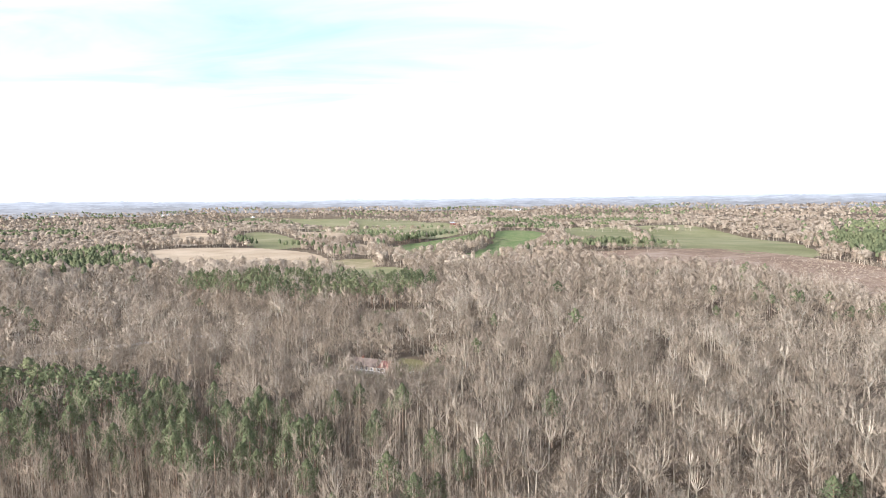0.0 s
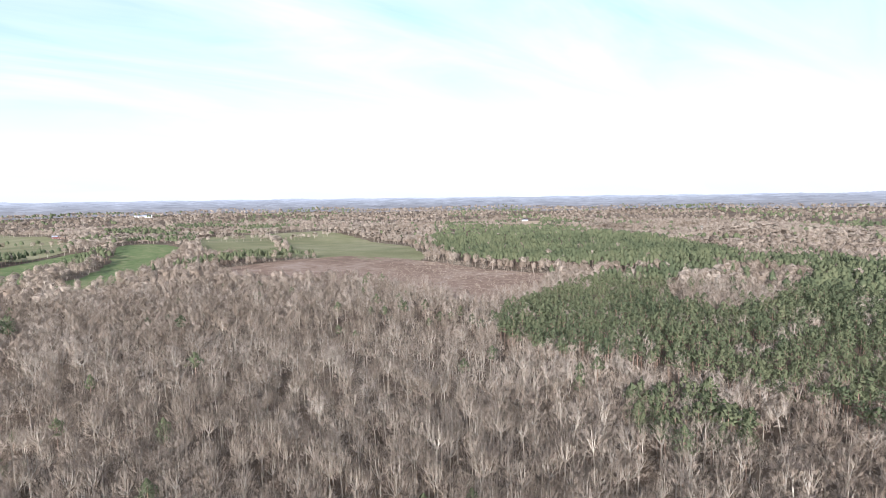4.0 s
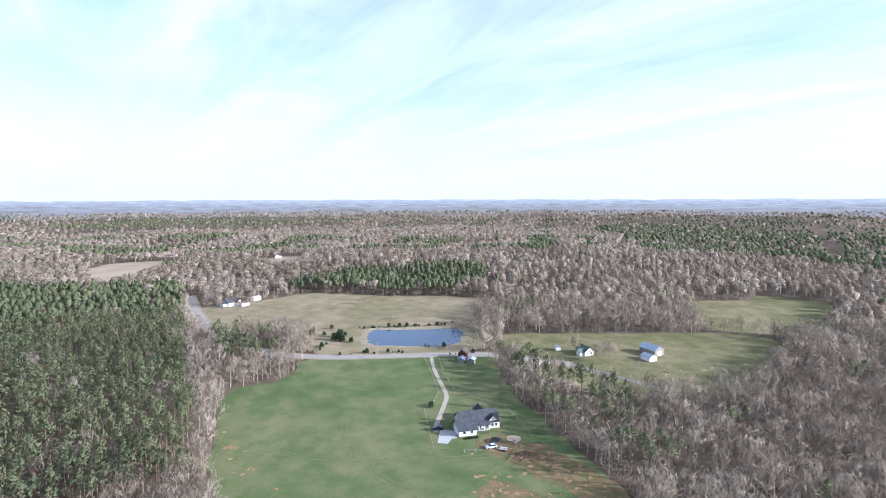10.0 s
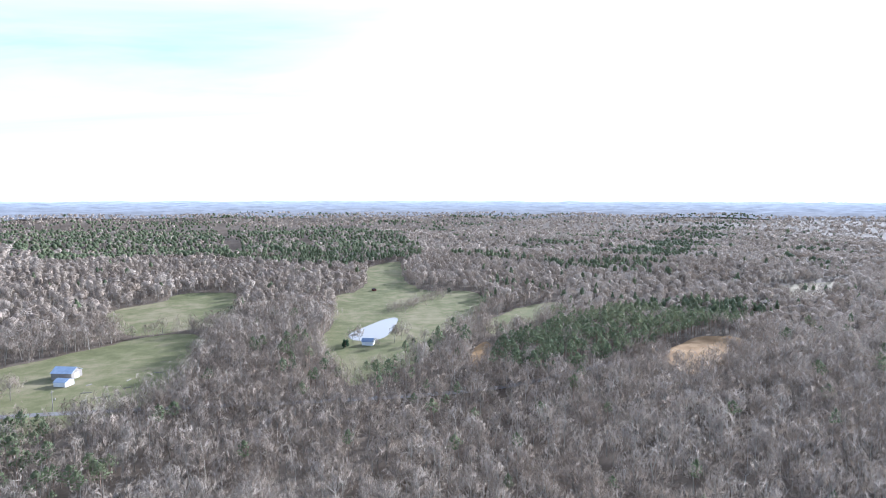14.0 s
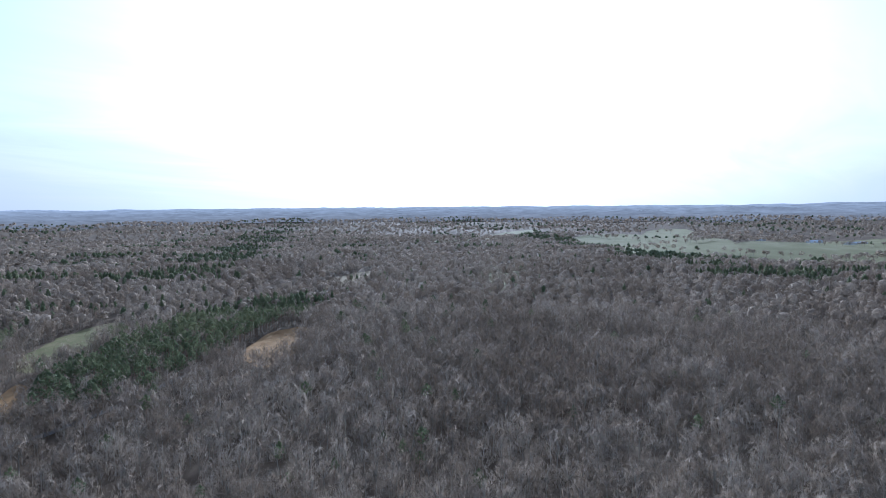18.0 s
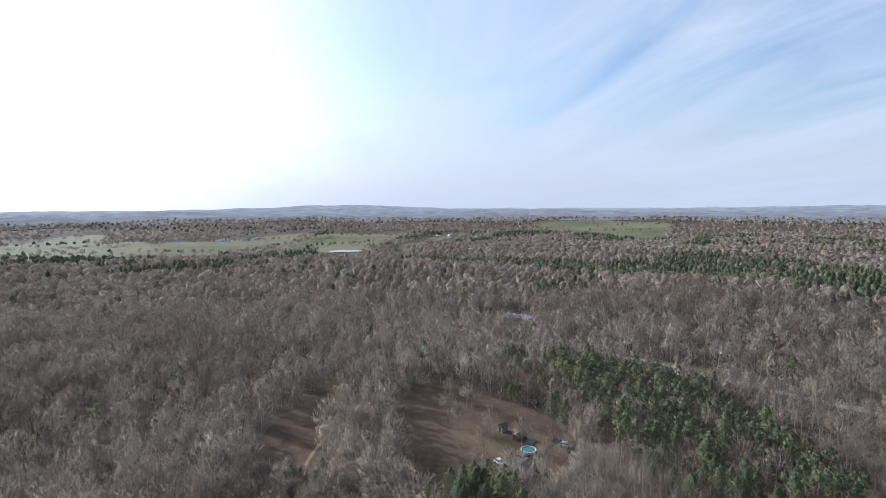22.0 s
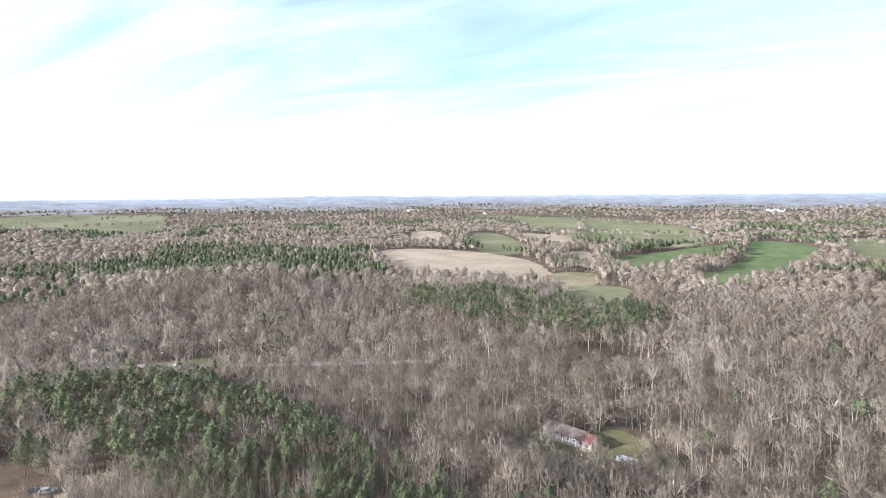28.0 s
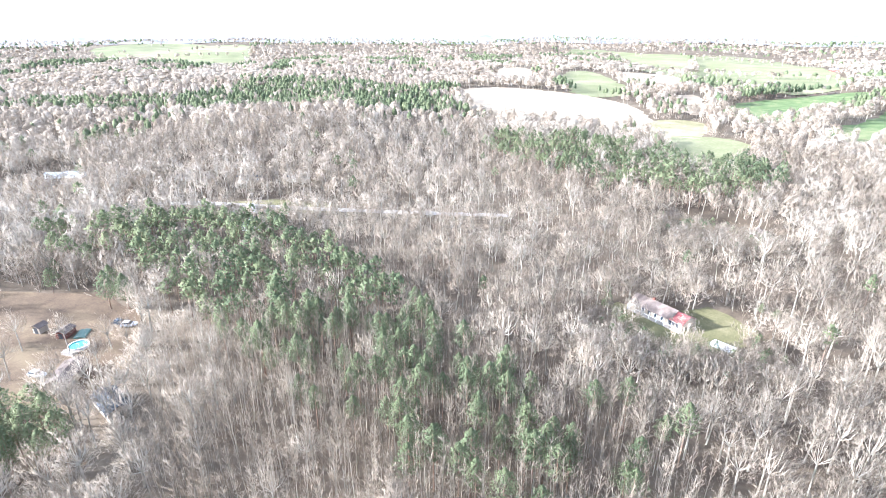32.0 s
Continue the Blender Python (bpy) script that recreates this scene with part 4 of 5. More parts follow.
SAPLING = [(pack(tube(np.zeros(3), np.array([0, 0, 9.0]), 0.14, 0.0, 3)), bare_tree(1, 26, 2.4, 3, 0.95)[1] - np.array([0, 0, 3.5, 0, 0, 0, 0, 0, 0])) for _ in range(5)]
SLIM = [slim_tree(60, 0.27) for _ in range(6)]
PINE_NEAR = [pine_tree(760, 0.37, 5, 2.9) for _ in range(5)]
PINE_MID = [pine_tree(92, 0.95, 3, 2.9, 0, 6.2) for _ in range(6)]
PINE_LOW = [(pine_tree(22, 1.7, 3)[0][:2], pine_tree(18, 1.9, 3, 2.7, 4)[1]) for _ in range(5)]
PINE_FAR = [(pine_tree(8, 4.0, 3)[0][:1], pine_tree(2, 3.0, 3, 4.4, 5)[1]) for _ in range(4)]
PINE_YARD = [pine_tree(1100, 0.42, 6, 3.9, 0, 11.5) for _ in range(3)]
THICKET = rounded([(-155, 118), (-110, 150), (-74, 152), (-20, 142), (6, 110), (0, 80), (-40, 66), (-105, 76), (-135, 98)])

for r0, r1, step, dense, hard, soft, grow, title in (
        (0, 75, 7.2, 0, HARD_NEAR, PINE_MID, 1.0, "close"), (75, 172, 6.0, 4.5, HARD_NEAR, PINE_NEAR, 1.0, "near"),
        (172, 470, 7.0, 4.7, HARD_MID, PINE_MID, 1.0, "middle"), (470, 900, 9.6, 6.4, HARD_LOW, PINE_LOW, 1.0, "outer"),
        (900, 1600, 12.0, 0, HARD_FAR, PINE_FAR, 1.0, "far"), (1600, 2600, 27.0, 0, HARD_FAR, PINE_FAR, 1.2, "distant")):
    x, y, pine = scatter(r0, r1, step, dense)
    if title == "near":                     # the flight looks far over the woods behind its start
        keep = (np.hypot(x, y) > 118) | (y > 55)
        x, y, pine = x[keep], y[keep], pine[keep]
    if title in ("near", "close"):
        keep = ~inside(THICKET, x, y) | (rng.uniform(size=len(x)) < np.where(pine, 0.75, 0.18))
        x, y, pine = x[keep], y[keep], pine[keep]
    if title == "near":                     # the trees that the flight ends above stand singly
        zone = (x > -125) & (x < 90) & (y > 78)
        near_first = np.argsort(np.abs(x - 5) + np.abs(y - 120))
        pick_bare = [k for k in near_first if zone[k] and not pine[k]][:300]
        pick_pine = [k for k in near_first if zone[k] and pine[k]][:200]
        SINGLE = [(x[w], y[w]) for w in (pick_bare, pick_pine)]
        left = np.ones(len(x), bool)
        left[pick_bare + pick_pine] = False
        x, y, pine = x[left], y[left], pine[left]
    if title == "near" or title == "middle":
        fine = (x > -170) & (x < 120) & (y > 55) & (y < 205) & ~pine
        stand("bare_woods", x[fine], y[fine], HARD_FINE, [BARK, TWIGS], "leafless grey-brown hardwood forest in winter", "woods", 0.7, 1.12)
        x, y, pine = x[~fine], y[~fine], pine[~fine]
        semi = (x > -170) & (x < 170) & (y > 150) & (y < 300) & ~pine & (title == "middle")
        stand("bare_woods", x[semi], y[semi], HARD_SEMI, [BARK, TWIGS], "leafless grey-brown hardwood forest in winter", "woods", 0.7, 1.12)
        x, y, pine = x[~semi], y[~semi], pine[~semi]
    stand("bare_woods", x[~pine], y[~pine], hard, [BARK, TWIGS], "leafless grey-brown hardwood forest in winter", "woods", 0.7 * grow, 1.12 * grow)
    stand("pine_woods", x[pine], y[pine], soft, [PINEBARK, PINE], "dark green pine woods with bare stems", "woods", 0.7 * grow, 1.05 * grow)

gx, gy = [q.ravel() + rng.uniform(-1.2, 1.2, q.size) for q in np.meshgrid(np.arange(-160, 10, 2.5), np.arange(60, 160, 2.5))]
keep = inside(THICKET, gx, gy)
for p in OPEN:
    keep &= ~inside(p, gx, gy)
UNDER = [slim_tree(26, 0.3) for _ in range(5)]
ux, uy = [q.ravel() + rng.uniform(-1.9, 1.9, q.size) for q in np.meshgrid(np.arange(-175, 150, 4.0), np.arange(60, 290, 4.0))]
under = (rng.uniform(size=len(ux)) < 0.62) & ~inside(THICKET, ux, uy)
for p in OPEN:
    under &= ~inside(p, ux, uy)
stand("understory", ux[under], uy[under], UNDER, [BARK, TWIGS], "low bare undergrowth and seedlings below tall hardwoods", "undergrowth", 0.2, 0.5)
stand("sapling_woods", gx[keep], gy[keep], SLIM, [BARK, TWIGS], "dense stand of thin upright leafless saplings", "woods", 0.65, 1.05)
# brush and saplings close the woods' edges
ex, ey = [], []
for p in OPEN:
    if np.hypot(*p.mean(0)) < 620:
        q = np.roll(p, -1, 0)
        for (x0, y0), (x1, y1) in zip(p, q):
            far = math.hypot(x1 - x0, y1 - y0)
            n = int(far / 2.4)
            f, off = rng.uniform(0, 1, n), rng.uniform(0.5, 9.0, n)
            for side in (-1, 1):
                ex.append(x0 + (x1 - x0) * f - (y1 - y0) / max(far, 0.01) * off * side)
                ey.append(y0 + (y1 - y0) * f + (x1 - x0) / max(far, 0.01) * off * side)
ex, ey = np.concatenate(ex), np.concatenate(ey)
keep = np.ones(len(ex), bool)
for p in OPEN:
    keep &= ~inside(p, ex, ey)
stand("woodland_edge", ex[keep], ey[keep], SAPLING, [BARK, TWIGS], "thicket of bare saplings and brush at the woods' edge", "thicket", 0.35, 0.85)


def single_trees(name, kinds, places, mats, label, group, low, high):
    made = []
    for wood, crown in kinds:
        top = new(name)
        for part_name, tris, m in (("trunk", wood, mats[0]), ("crown", crown, mats[1])):
            me = soup(part_name, tris, [m], np.zeros(len(tris)), rng.uniform(0, 0.4, len(tris)))
            new(part_name, me).parent = top
        made.append(tagged(top, label, "tree", group))
    for k, (px, py) in enumerate(zip(*places)):
        s = rng.uniform(low, high)
        for p, part_grown in LOW:
            if inside(p, np.array([px]), np.array([py]))[0]:
                s *= part_grown
        m = Matrix.Translation((px, py, 0)) @ Matrix.Rotation(rng.uniform(0, 6.28), 4, "Z")
        if k < len(made):
            tree = made[k]
            tree.matrix_basis = m @ Matrix.Scale(s, 4)
        else:
            tree = copy_thing(made[k % len(made)], m)
            tree.scale = (s, s, s)


single_trees("bare_tree", HARD_FINE, SINGLE[0], [BARK, TWIGS], "tall leafless hardwood with pale grey trunk", "bare trees below the flight", 0.8, 1.1)
single_trees("pine_tree", PINE_NEAR, SINGLE[1], [PINEBARK, PINE], "young green pine among bare hardwoods", "pines below the flight", 0.75, 1.05)


# ---- buildings ----
def part(name, bm, mat, parent, label=""):
    me = bpy.data.meshes.new(name)
    bm.to_mesh(me)
    bm.free()
    me.materials.append(mat)
    ob = new(name, me)
    ob.parent = parent
    return tagged(ob, label) if label else ob


def block(x0, x1, y0, y1, z0, z1, bevel=0.0):
    bm = bmesh.new()
    bmesh.ops.create_cube(bm, size=1, matrix=Matrix.Translation(((x0 + x1) / 2, (y0 + y1) / 2, (z0 + z1) / 2)) @ Matrix.Diagonal((x1 - x0, y1 - y0, z1 - z0, 1)))
    if bevel:
        bmesh.ops.bevel(bm, geom=bm.edges[:], offset=bevel, segments=2, affect="EDGES")
    return bm


def prism(outline, y0, y1):
    """An outline in x, z drawn out along y."""
    bm = bmesh.new()
    a = [bm.verts.new((x, y0, z)) for x, z in outline]
    b = [bm.verts.new((x, y1, z)) for x, z in outline]
    n = len(outline)
    bm.faces.new(a)
    bm.faces.new(b[::-1])
    for k in range(n):
        bm.faces.new((a[(k + 1) % n], a[k], b[k], b[(k + 1) % n]))
    bmesh.ops.recalc_face_normals(bm, faces=bm.faces[:])
    return bm


def gable(top, length, depth, eave, ridge, wall, roof, over=0.5, x=0.0, y=0.0, turn=False, name="wall", ends=True):
    """Walls with gable ends and two roof slopes; the ridge runs along y, or along x when turned."""
    half = depth / 2
    made = [part(name, prism([(-half, 0), (half, 0), (half, eave), (0, ridge), (-half, eave)], -length / 2, length / 2), wall, top)]
    slope = (ridge - eave) / half
    for s in (-1, 1):
        lo, up = half + over, 0.16
        made.append(part("roof_slope", prism([(0, ridge + 0.03), (s * lo, eave - over * slope + 0.03), (s * lo, eave - over * slope + up), (0, ridge + up + 0.02)], -length / 2 - over, length / 2 + over), roof, top))
    spin = Matrix.Translation((x, y, 0)) @ Matrix.Rotation(radians(90) if turn else 0, 4, "Z")
    for o in made:
        o.matrix_basis = spin
    return made


def window(top, x, y, z, wide, tall, facing, door=False, mat=None):
    """A framed pane in a wall; facing is the wall's outward turn in degrees from +x."""
    spin = Matrix.Translation((x, y, z)) @ Matrix.Rotation(radians(facing), 4, "Z")
    frame_part = part("door" if door else "window", block(-0.03, 0.06, -wide / 2, wide / 2, 0, tall, 0.01), (mat or WHITE) if door else TRIMWHITE, top)
    frame_part.matrix_basis = spin
    if not door:
        pane = part("pane", block(0.05, 0.08, -wide / 2 + 0.1, wide / 2 - 0.1, 0.1, tall - 0.1), GLASSY, frame_part)
    return frame_part


def building(name, x, y, turn, label, category, group=""):
    top = tagged(new(name), label, category, group)
    top.matrix_basis = Matrix.Translation((x, y, float(height(x, y)))) @ Matrix.Rotation(radians(turn), 4, "Z")
    return top


# the white house: ridge along y, porch to -x, garage wing at +y
house = building("white_house", 162.3, -144.3, -23.5, "low cream house with dark grey shingle roof", "house")
gable(house, 16.6, 9.0, 2.8, 6.3, CREAM, SHINGLE)
gable(house, 7.4, 8.6, 2.7, 5.2, CREAM, SHINGLE, x=-5.6, y=6.8, name="garage_wing")
gable(house, 4.4, 3.4, 3.4, 5.1, CREAM, SHINGLE, x=-2.5, y=-5.6, turn=True, name="gable_wing", over=0.3)
part("front_bay", block(-5.3, -4.5, -8.3, -3.6, 0.0, 2.8), CREAM, house)
part("bay_roof", prism([(-4.4, 3.15), (-5.7, 2.7), (-5.7, 2.85), (-4.4, 3.3)], -8.5, -3.4), SHINGLE, house)
gable(house, 6.0, 5.0, 2.9, 6.0, CREAM, SHINGLE, x=4.4, y=-3.0, turn=True, name="rear_wing")
for k, wy in enumerate((-3.2, -1.6, 0.0, 1.6)):
    window(house, -4.5, wy, 0.35 if k == 2 else 0.9, 1.0, 2.1 if k == 2 else 1.6, 180, k == 2, DARK)
for wy in (-6.8, -5.2):
    window(house, -5.3, wy, 0.9, 1.1, 1.5, 180)
window(house, -4.7, -5.6, 3.4, 0.9, 0.9, 180)
for wy in (5.2, 8.2):
    window(house, -9.9, wy, 1.0, 1.2, 1.3, 180)
for gx in (-7.6, -4.4):
    window(house, gx, 10.5, 0.0, 2.6, 2.3, 90, True, TRIMWHITE)
for wy in (-1, 3, 6):
    window(house, 4.5, wy, 0.9, 1.2, 1.4, 0)
window(house, 0.0, -8.3, 0.9, 1.4, 1.5, -90)
part("porch_floor", block(-6.6, -4.5, -3.8, 3.0, 0, 0.35), CONCRETE, house)
part("porch_roof", prism([(-4.5, 3.0), (-7.0, 2.45), (-7.0, 2.6), (-4.5, 3.2)], -3.9, 3.1), SHINGLE, house)
for py in (-3.6, -1.4, 0.8, 2.8):
    part("porch_post", block(-6.6, -6.42, py - 0.09, py + 0.09, 0.35, 2.5), TRIMWHITE, house)
part("chimney", block(1.2, 2.0, 2.0, 2.8, 4.6, 7.8), BROWNROOF, house)
part("foundation", block(-4.7, 4.7, -8.5, 8.5, 0.0, 0.3), CONCRETE, house)

barn = building("metal_barn", 174, -296, 82, "weathered grey barn with blue-grey metal roof", "barn")
gable(barn, 11.5, 8.0, 3.6, 6.0, WEATHERED, GALV, 0.35)
window(barn, 0.0, 5.75, 0.0, 3.0, 3.0, 90, True, TRIMWHITE)
part("barn_door", block(-4.06, -3.98, -1.6, 1.6, 0, 3.0), DARK, barn)
shed = building("metal_shed", 168, -283, 76, "small white shed with pale metal roof", "shed")
gable(shed, 7.0, 5.6, 2.5, 3.8, WHITE, GALV, 0.3)
window(shed, 0.6, 3.5, 0.0, 1.0, 2.0, 90, True, TRIMWHITE)
window(shed, -1.4, 3.5, 1.0, 0.8, 0.8, 90)

cottage = building("roadside_cottage", 199, -264, 75, "small white cottage with dark green roof", "house")
gable(cottage, 9.0, 6.5, 2.6, 5.2, WHITE, GREENROOF)
gable(cottage, 5.0, 3.6, 2.4, 4.0, WHITE, GREENROOF, x=3.6, y=1.5, turn=True, name="side_wing")
for wy in (-3.2, -0.8):
    window(cottage, 3.25, wy, 0.9, 1.0, 1.3, 0)
for wx in (-1.4, 1.4):
    window(cottage, wx, 4.5, 0.9, 1.0, 1.3, 90)
hut = building("white_hut", 214.5, -257, 60, "little white outbuilding near the cottage", "shed")
gable(hut, 3.6, 3.0, 2.1, 3.0, WHITE, GALV, 0.2)
window(hut, 1.5, 0, 0, 0.9, 1.9, 0, True, DARK)

def plain_building(name, x, y, turn, length, depth, eave, peak, wall, roof, label):
    """A gabled house, barn or shed with a row of windows and a door."""
    b = building(name, x, y, turn, label, "barn" if "barn" in name else "shed" if "shed" in name or name in ("lean_to", "field_shelter") else "house")
    gable(b, length, depth, eave, peak, wall, roof, 0.35)
    for k in range(int(length // 3)):
        window(b, -depth / 2, -length / 2 + 1.5 + 3 * k, 0.9, 1.0, 1.1, 180)
    window(b, 0, -length / 2, 0, 1.2, min(2.0, eave - 0.2), -90, True, DARK)


plain_building("board_shed", 238.5, -200.5, 38, 6.0, 5.0, 3.4, 5.6, REDWOOD, BROWNROOF, "weathered red-brown board shed by the road")
plain_building("lean_to", 233, -194.5, 38, 5.0, 4.0, 2.2, 2.9, WEATHERED, BLUEMETAL, "low grey lean-to with metal roof")
plain_building("tin_shed", 228, -198, 38, 5.0, 4.0, 2.4, 3.2, WEATHERED, GALV, "low shed with patched pale tin roof")
plain_building("pond_barn", 13.5, -349, 78, 7.6, 5.0, 2.8, 4.4, WHITE, BLUEMETAL, "pale barn with blue-grey roof beside the pond")
plain_building("field_shelter", 18, -560, 30, 5.0, 3.0, 2.2, 2.8, REDWOOD, BROWNROOF, "small open shelter in the pasture")
plain_building("farmhouse", 487, -140, 15, 13.0, 9.0, 3.2, 6.0, WHITE, SHINGLE, "white farmhouse with dark grey roof")
farm_top = [o for o in bpy.data.objects if o.name.startswith("farmhouse")][0]
gable(farm_top, 6.0, 5.0, 3.2, 6.4, WHITE, SHINGLE, 0.35, x=-4.5, y=-2.5, turn=True, name="front_wing")
gable(farm_top, 5.0, 6.0, 2.8, 4.6, WHITE, SHINGLE, 0.3, y=8.5, name="side_wing")
part("chimney", block(0.4, 1.2, 3.0, 3.8, 5.2, 7.2), REDWOOD, farm_top)
plain_building("farm_garage", 478, -147, 15, 7.0, 6.0, 2.8, 4.2, WHITE, BROWNROOF, "white garage beside the farmhouse")
plain_building("farm_shed", 497, -164, 20, 8.0, 5.0, 2.6, 4.0, WHITE, GALV, "white shed at the pasture edge")
plain_building("wood_shed", -187, 93.5, 20, 2.8, 2.4, 2.2, 2.9, TANWALL, BROWNROOF, "small tan wooden shed in the yard")
plain_building("red_shed", -178.6, 96.6, 30, 4.2, 3.0, 1.9, 2.5, REDWOOD, BROWNROOF, "low dark red shed near the pool")
plain_building("yard_house", -155.5, 87, 40, 10.0, 5.4, 2.2, 3.0, TANWALL, BROWNROOF, "low weathered house under bare yard trees")
plain_building("yard_house", -134.1, 87, 82, 10.0, 5.0, 2.5, 3.5, TANWALL, SHINGLE, "long grey-roofed house hidden by bare trees")
plain_building("woods_house", -18, 291, 20, 10.0, 6.0, 2.6, 4.2, TANWALL, BROWNROOF, "brown-roofed house hidden in the woods")
plain_building("roadside_house", -208, 186, 35, 10.0, 7.0, 2.6, 4.4, WHITE, SHINGLE, "house among pines at a concrete drive")
plain_building("lane_house", -460, 62, 10, 10.0, 7.0, 2.7, 4.6, WHITE, SHINGLE, "small white house deep in bare woods")
plain_building("far_farmhouse", -1480, 420, 10, 16.0, 9.0, 4.0, 7.5, WHITE, SHINGLE, "far farmhouse on the pasture lane")
plain_building("far_barn", -1440, 445, 100, 26.0, 12.0, 4.0, 7.0, WHITE, GALV, "long far barn with pale roof")
plain_building("hill_barn", -1080, 2075, 60, 40.0, 14.0, 5.0, 9.0, WHITE, GALV, "long white barns far beyond the woods")
plain_building("red_barn", -1250, 1170, 40, 30.0, 12.0, 4.5, 8.0, TANWALL, REDMETAL, "far barn with reddish roof on a field edge")
plain_building("ridge_house", -730, 2040, 0, 14.0, 10.0, 5.0, 9.0, WHITE, SHINGLE, "white house at a field corner far off")
plain_building("field_barn", 20, 1330, 80, 22.0, 10.0, 4.0, 6.5, REDWOOD, GALV, "low barn at the green field's edge")
plain_building("town_hall", 300, 2350, 80, 60.0, 20.0, 6.0, 9.0, WHITE, GALV, "long pale far sheds near the horizon")
plain_building("mill_shed", 1130, 600, 120, 34.0, 12.0, 5.0, 7.5, WHITE, GALV, "far white sheds among bare woods")
plain_building("crossroad_house", 1330, 270, 60, 16.0, 10.0, 4.0, 7.0, WHITE, REDMETAL, "far pale house among bare woods")
plain_building("tan_field_house", 1240, 1240, 40, 18.0, 10.0, 4.5, 8.0, WHITE, SHINGLE, "far house at a tan field")
plain_building("strip_house", 800, -300, 60, 12.0, 8.0, 3.5, 6.0, WHITE, SHINGLE, "far white house beside a tan strip")
plain_building("hamlet_house", -1480, -260, 40, 18.0, 10.0, 4.5, 8.0, WHITE, GALV, "far hazy farm building among fields")
plain_building("hamlet_barn", -1540, -160, 60, 40.0, 12.0, 5.0, 8.0, WHITE, GALV, "long pale roof on a far farm")
plain_building("poultry_barn", -1500, -80, 60, 60.0, 12.0, 4.0, 6.5, WHITE, GALV, "long pale poultry barn far off")

cabin = building("brown_cabin", -37.2, 202.0, 68, "long brown-roofed cabin with a red metal porch roof", "house")
gable(cabin, 13.6, 6.0, 2.6, 4.4, TANWALL, BROWNROOF, 0.6, y=2.2)
gable(cabin, 4.0, 6.4, 2.5, 4.0, TANWALL, REDMETAL, 0.3, y=-6.9, name="porch_room")
for k in range(5):
    window(cabin, -3.0, -2.0 + k * 2.2, 0.8, 1.0, 1.2, 180, k == 2, DARK)
window(cabin, -3.2, -6.0, 0.7, 3.6, 1.5, 180)
part("deck", block(-4.8, -3.2, -9.2, 9.2, 0.0, 0.45), WEATHERED, cabin)
for k in range(8):
    part("deck_post", block(-4.75, -4.62, -9.0 + k * 2.55, -8.87 + k * 2.55, 0.45, 2.35), TRIMWHITE, cabin)
    part("deck_rail", block(-4.72, -4.66, -8.9 + k * 2.55, -6.5 + k * 2.55 if k < 7 else 9.1, 1.3, 1.38), TRIMWHITE, cabin)
part("chimney", block(-0.2, 0.6, 3.0, 3.8, 3.6, 5.2), REDWOOD, cabin)
carport = building("white_carport", -18.8, 190.2, 75, "low flat white shed roof in the cabin yard", "shed")
gable(carport, 5.4, 3.6, 2.1, 2.4, TANWALL, WHITE, 0.25)

for k, (x, y, turn, length) in enumerate(((-362, 183, 20, 12), (-372, 176, 35, 9), (-300, 212, 30, 14), (-268, 232, 30, 14), (-245, 246, 28, 12), (-330, 198, 30, 11))):
    trailer = building("mobile_home", x, y, 90 + turn, "pale mobile home with a flat grey roof under trees", "mobile home", "mobile homes along the road")
    gable(trailer, length, 4.2, 2.7, 3.2, WHITE if k < 2 else TANWALL, GALV if k < 2 else SHINGLE, 0.15)
    for w in range(int(length // 3)):
        window(trailer, -2.1, -length / 2 + 1.6 + 3 * w, 1.0, 1.0, 1.0, 180)
    window(trailer, -2.1, 0.3, 0.3, 0.9, 2.0, 180, True, TRIMWHITE)


# ---- cars ----
def car(x, y, turn, paint, label, group=""):
    top = tagged(new("car"), label, "car", group)
    top.matrix_basis = Matrix.Translation((x, y, float(height(x, y)) + 0.2)) @ Matrix.Rotation(radians(turn), 4, "Z")
    part("body", prism([(-2.2, 0.3), (2.2, 0.3), (2.25, 0.7), (1.9, 0.9), (1.0, 0.98), (-2.1, 1.0), (-2.25, 0.75)], -0.9, 0.9), paint, top)
    part("cabin", prism([(-1.9, 0.98), (0.9, 0.98), (0.3, 1.5), (-1.5, 1.5)], -0.78, 0.78), GLASSY, top)
    part("roof", prism([(-1.5, 1.5), (0.3, 1.5), (0.2, 1.56), (-1.4, 1.56)], -0.74, 0.74), paint, top)
    for wx in (-1.4, 1.4):
        for wy in (-0.82, 0.82):
            bm = bmesh.new()
            bmesh.ops.create_cone(bm, cap_ends=True, segments=14, radius1=0.34, radius2=0.34, depth=0.24, matrix=Matrix.Translation((wx, wy, 0.34)) @ Matrix.Rotation(radians(90), 4, "X"))
            part("wheel", bm, RUBBER, top)
    return top


car(168, -128.4, 50, PAINTDARK, "dark blue car parked on the concrete pad")
car(-168.3, 109.3, 40, PAINTPALE, "silver car parked at the yard's edge")
car(-171.5, 108.4, 30, PAINTDARK, "dark car parked beside a silver one")
car(-352, 172, 20, PAINTPALE, "pale car among parked trailers")
car(-222, 193, 60, PAINTDARK, "dark car below pines by the drive")
car(142.6, -134.4, 70, PAINTPALE, "pale pickup parked on the grass")
# a car shape put here in place of a pile of pale junk
car(-163, 83, 20, PAINTPALE, "pale car shape standing in for junk by the yard house")

# ---- pool ----
pool = tagged(new("swimming_pool"), "round above-ground pool with teal water", "pool")
pool.matrix_basis = Matrix.Translation((-168.6, 95.4, 0)) @ Matrix.Rotation(radians(112), 4, "Z") @ Matrix.Scale(0.82, 4)


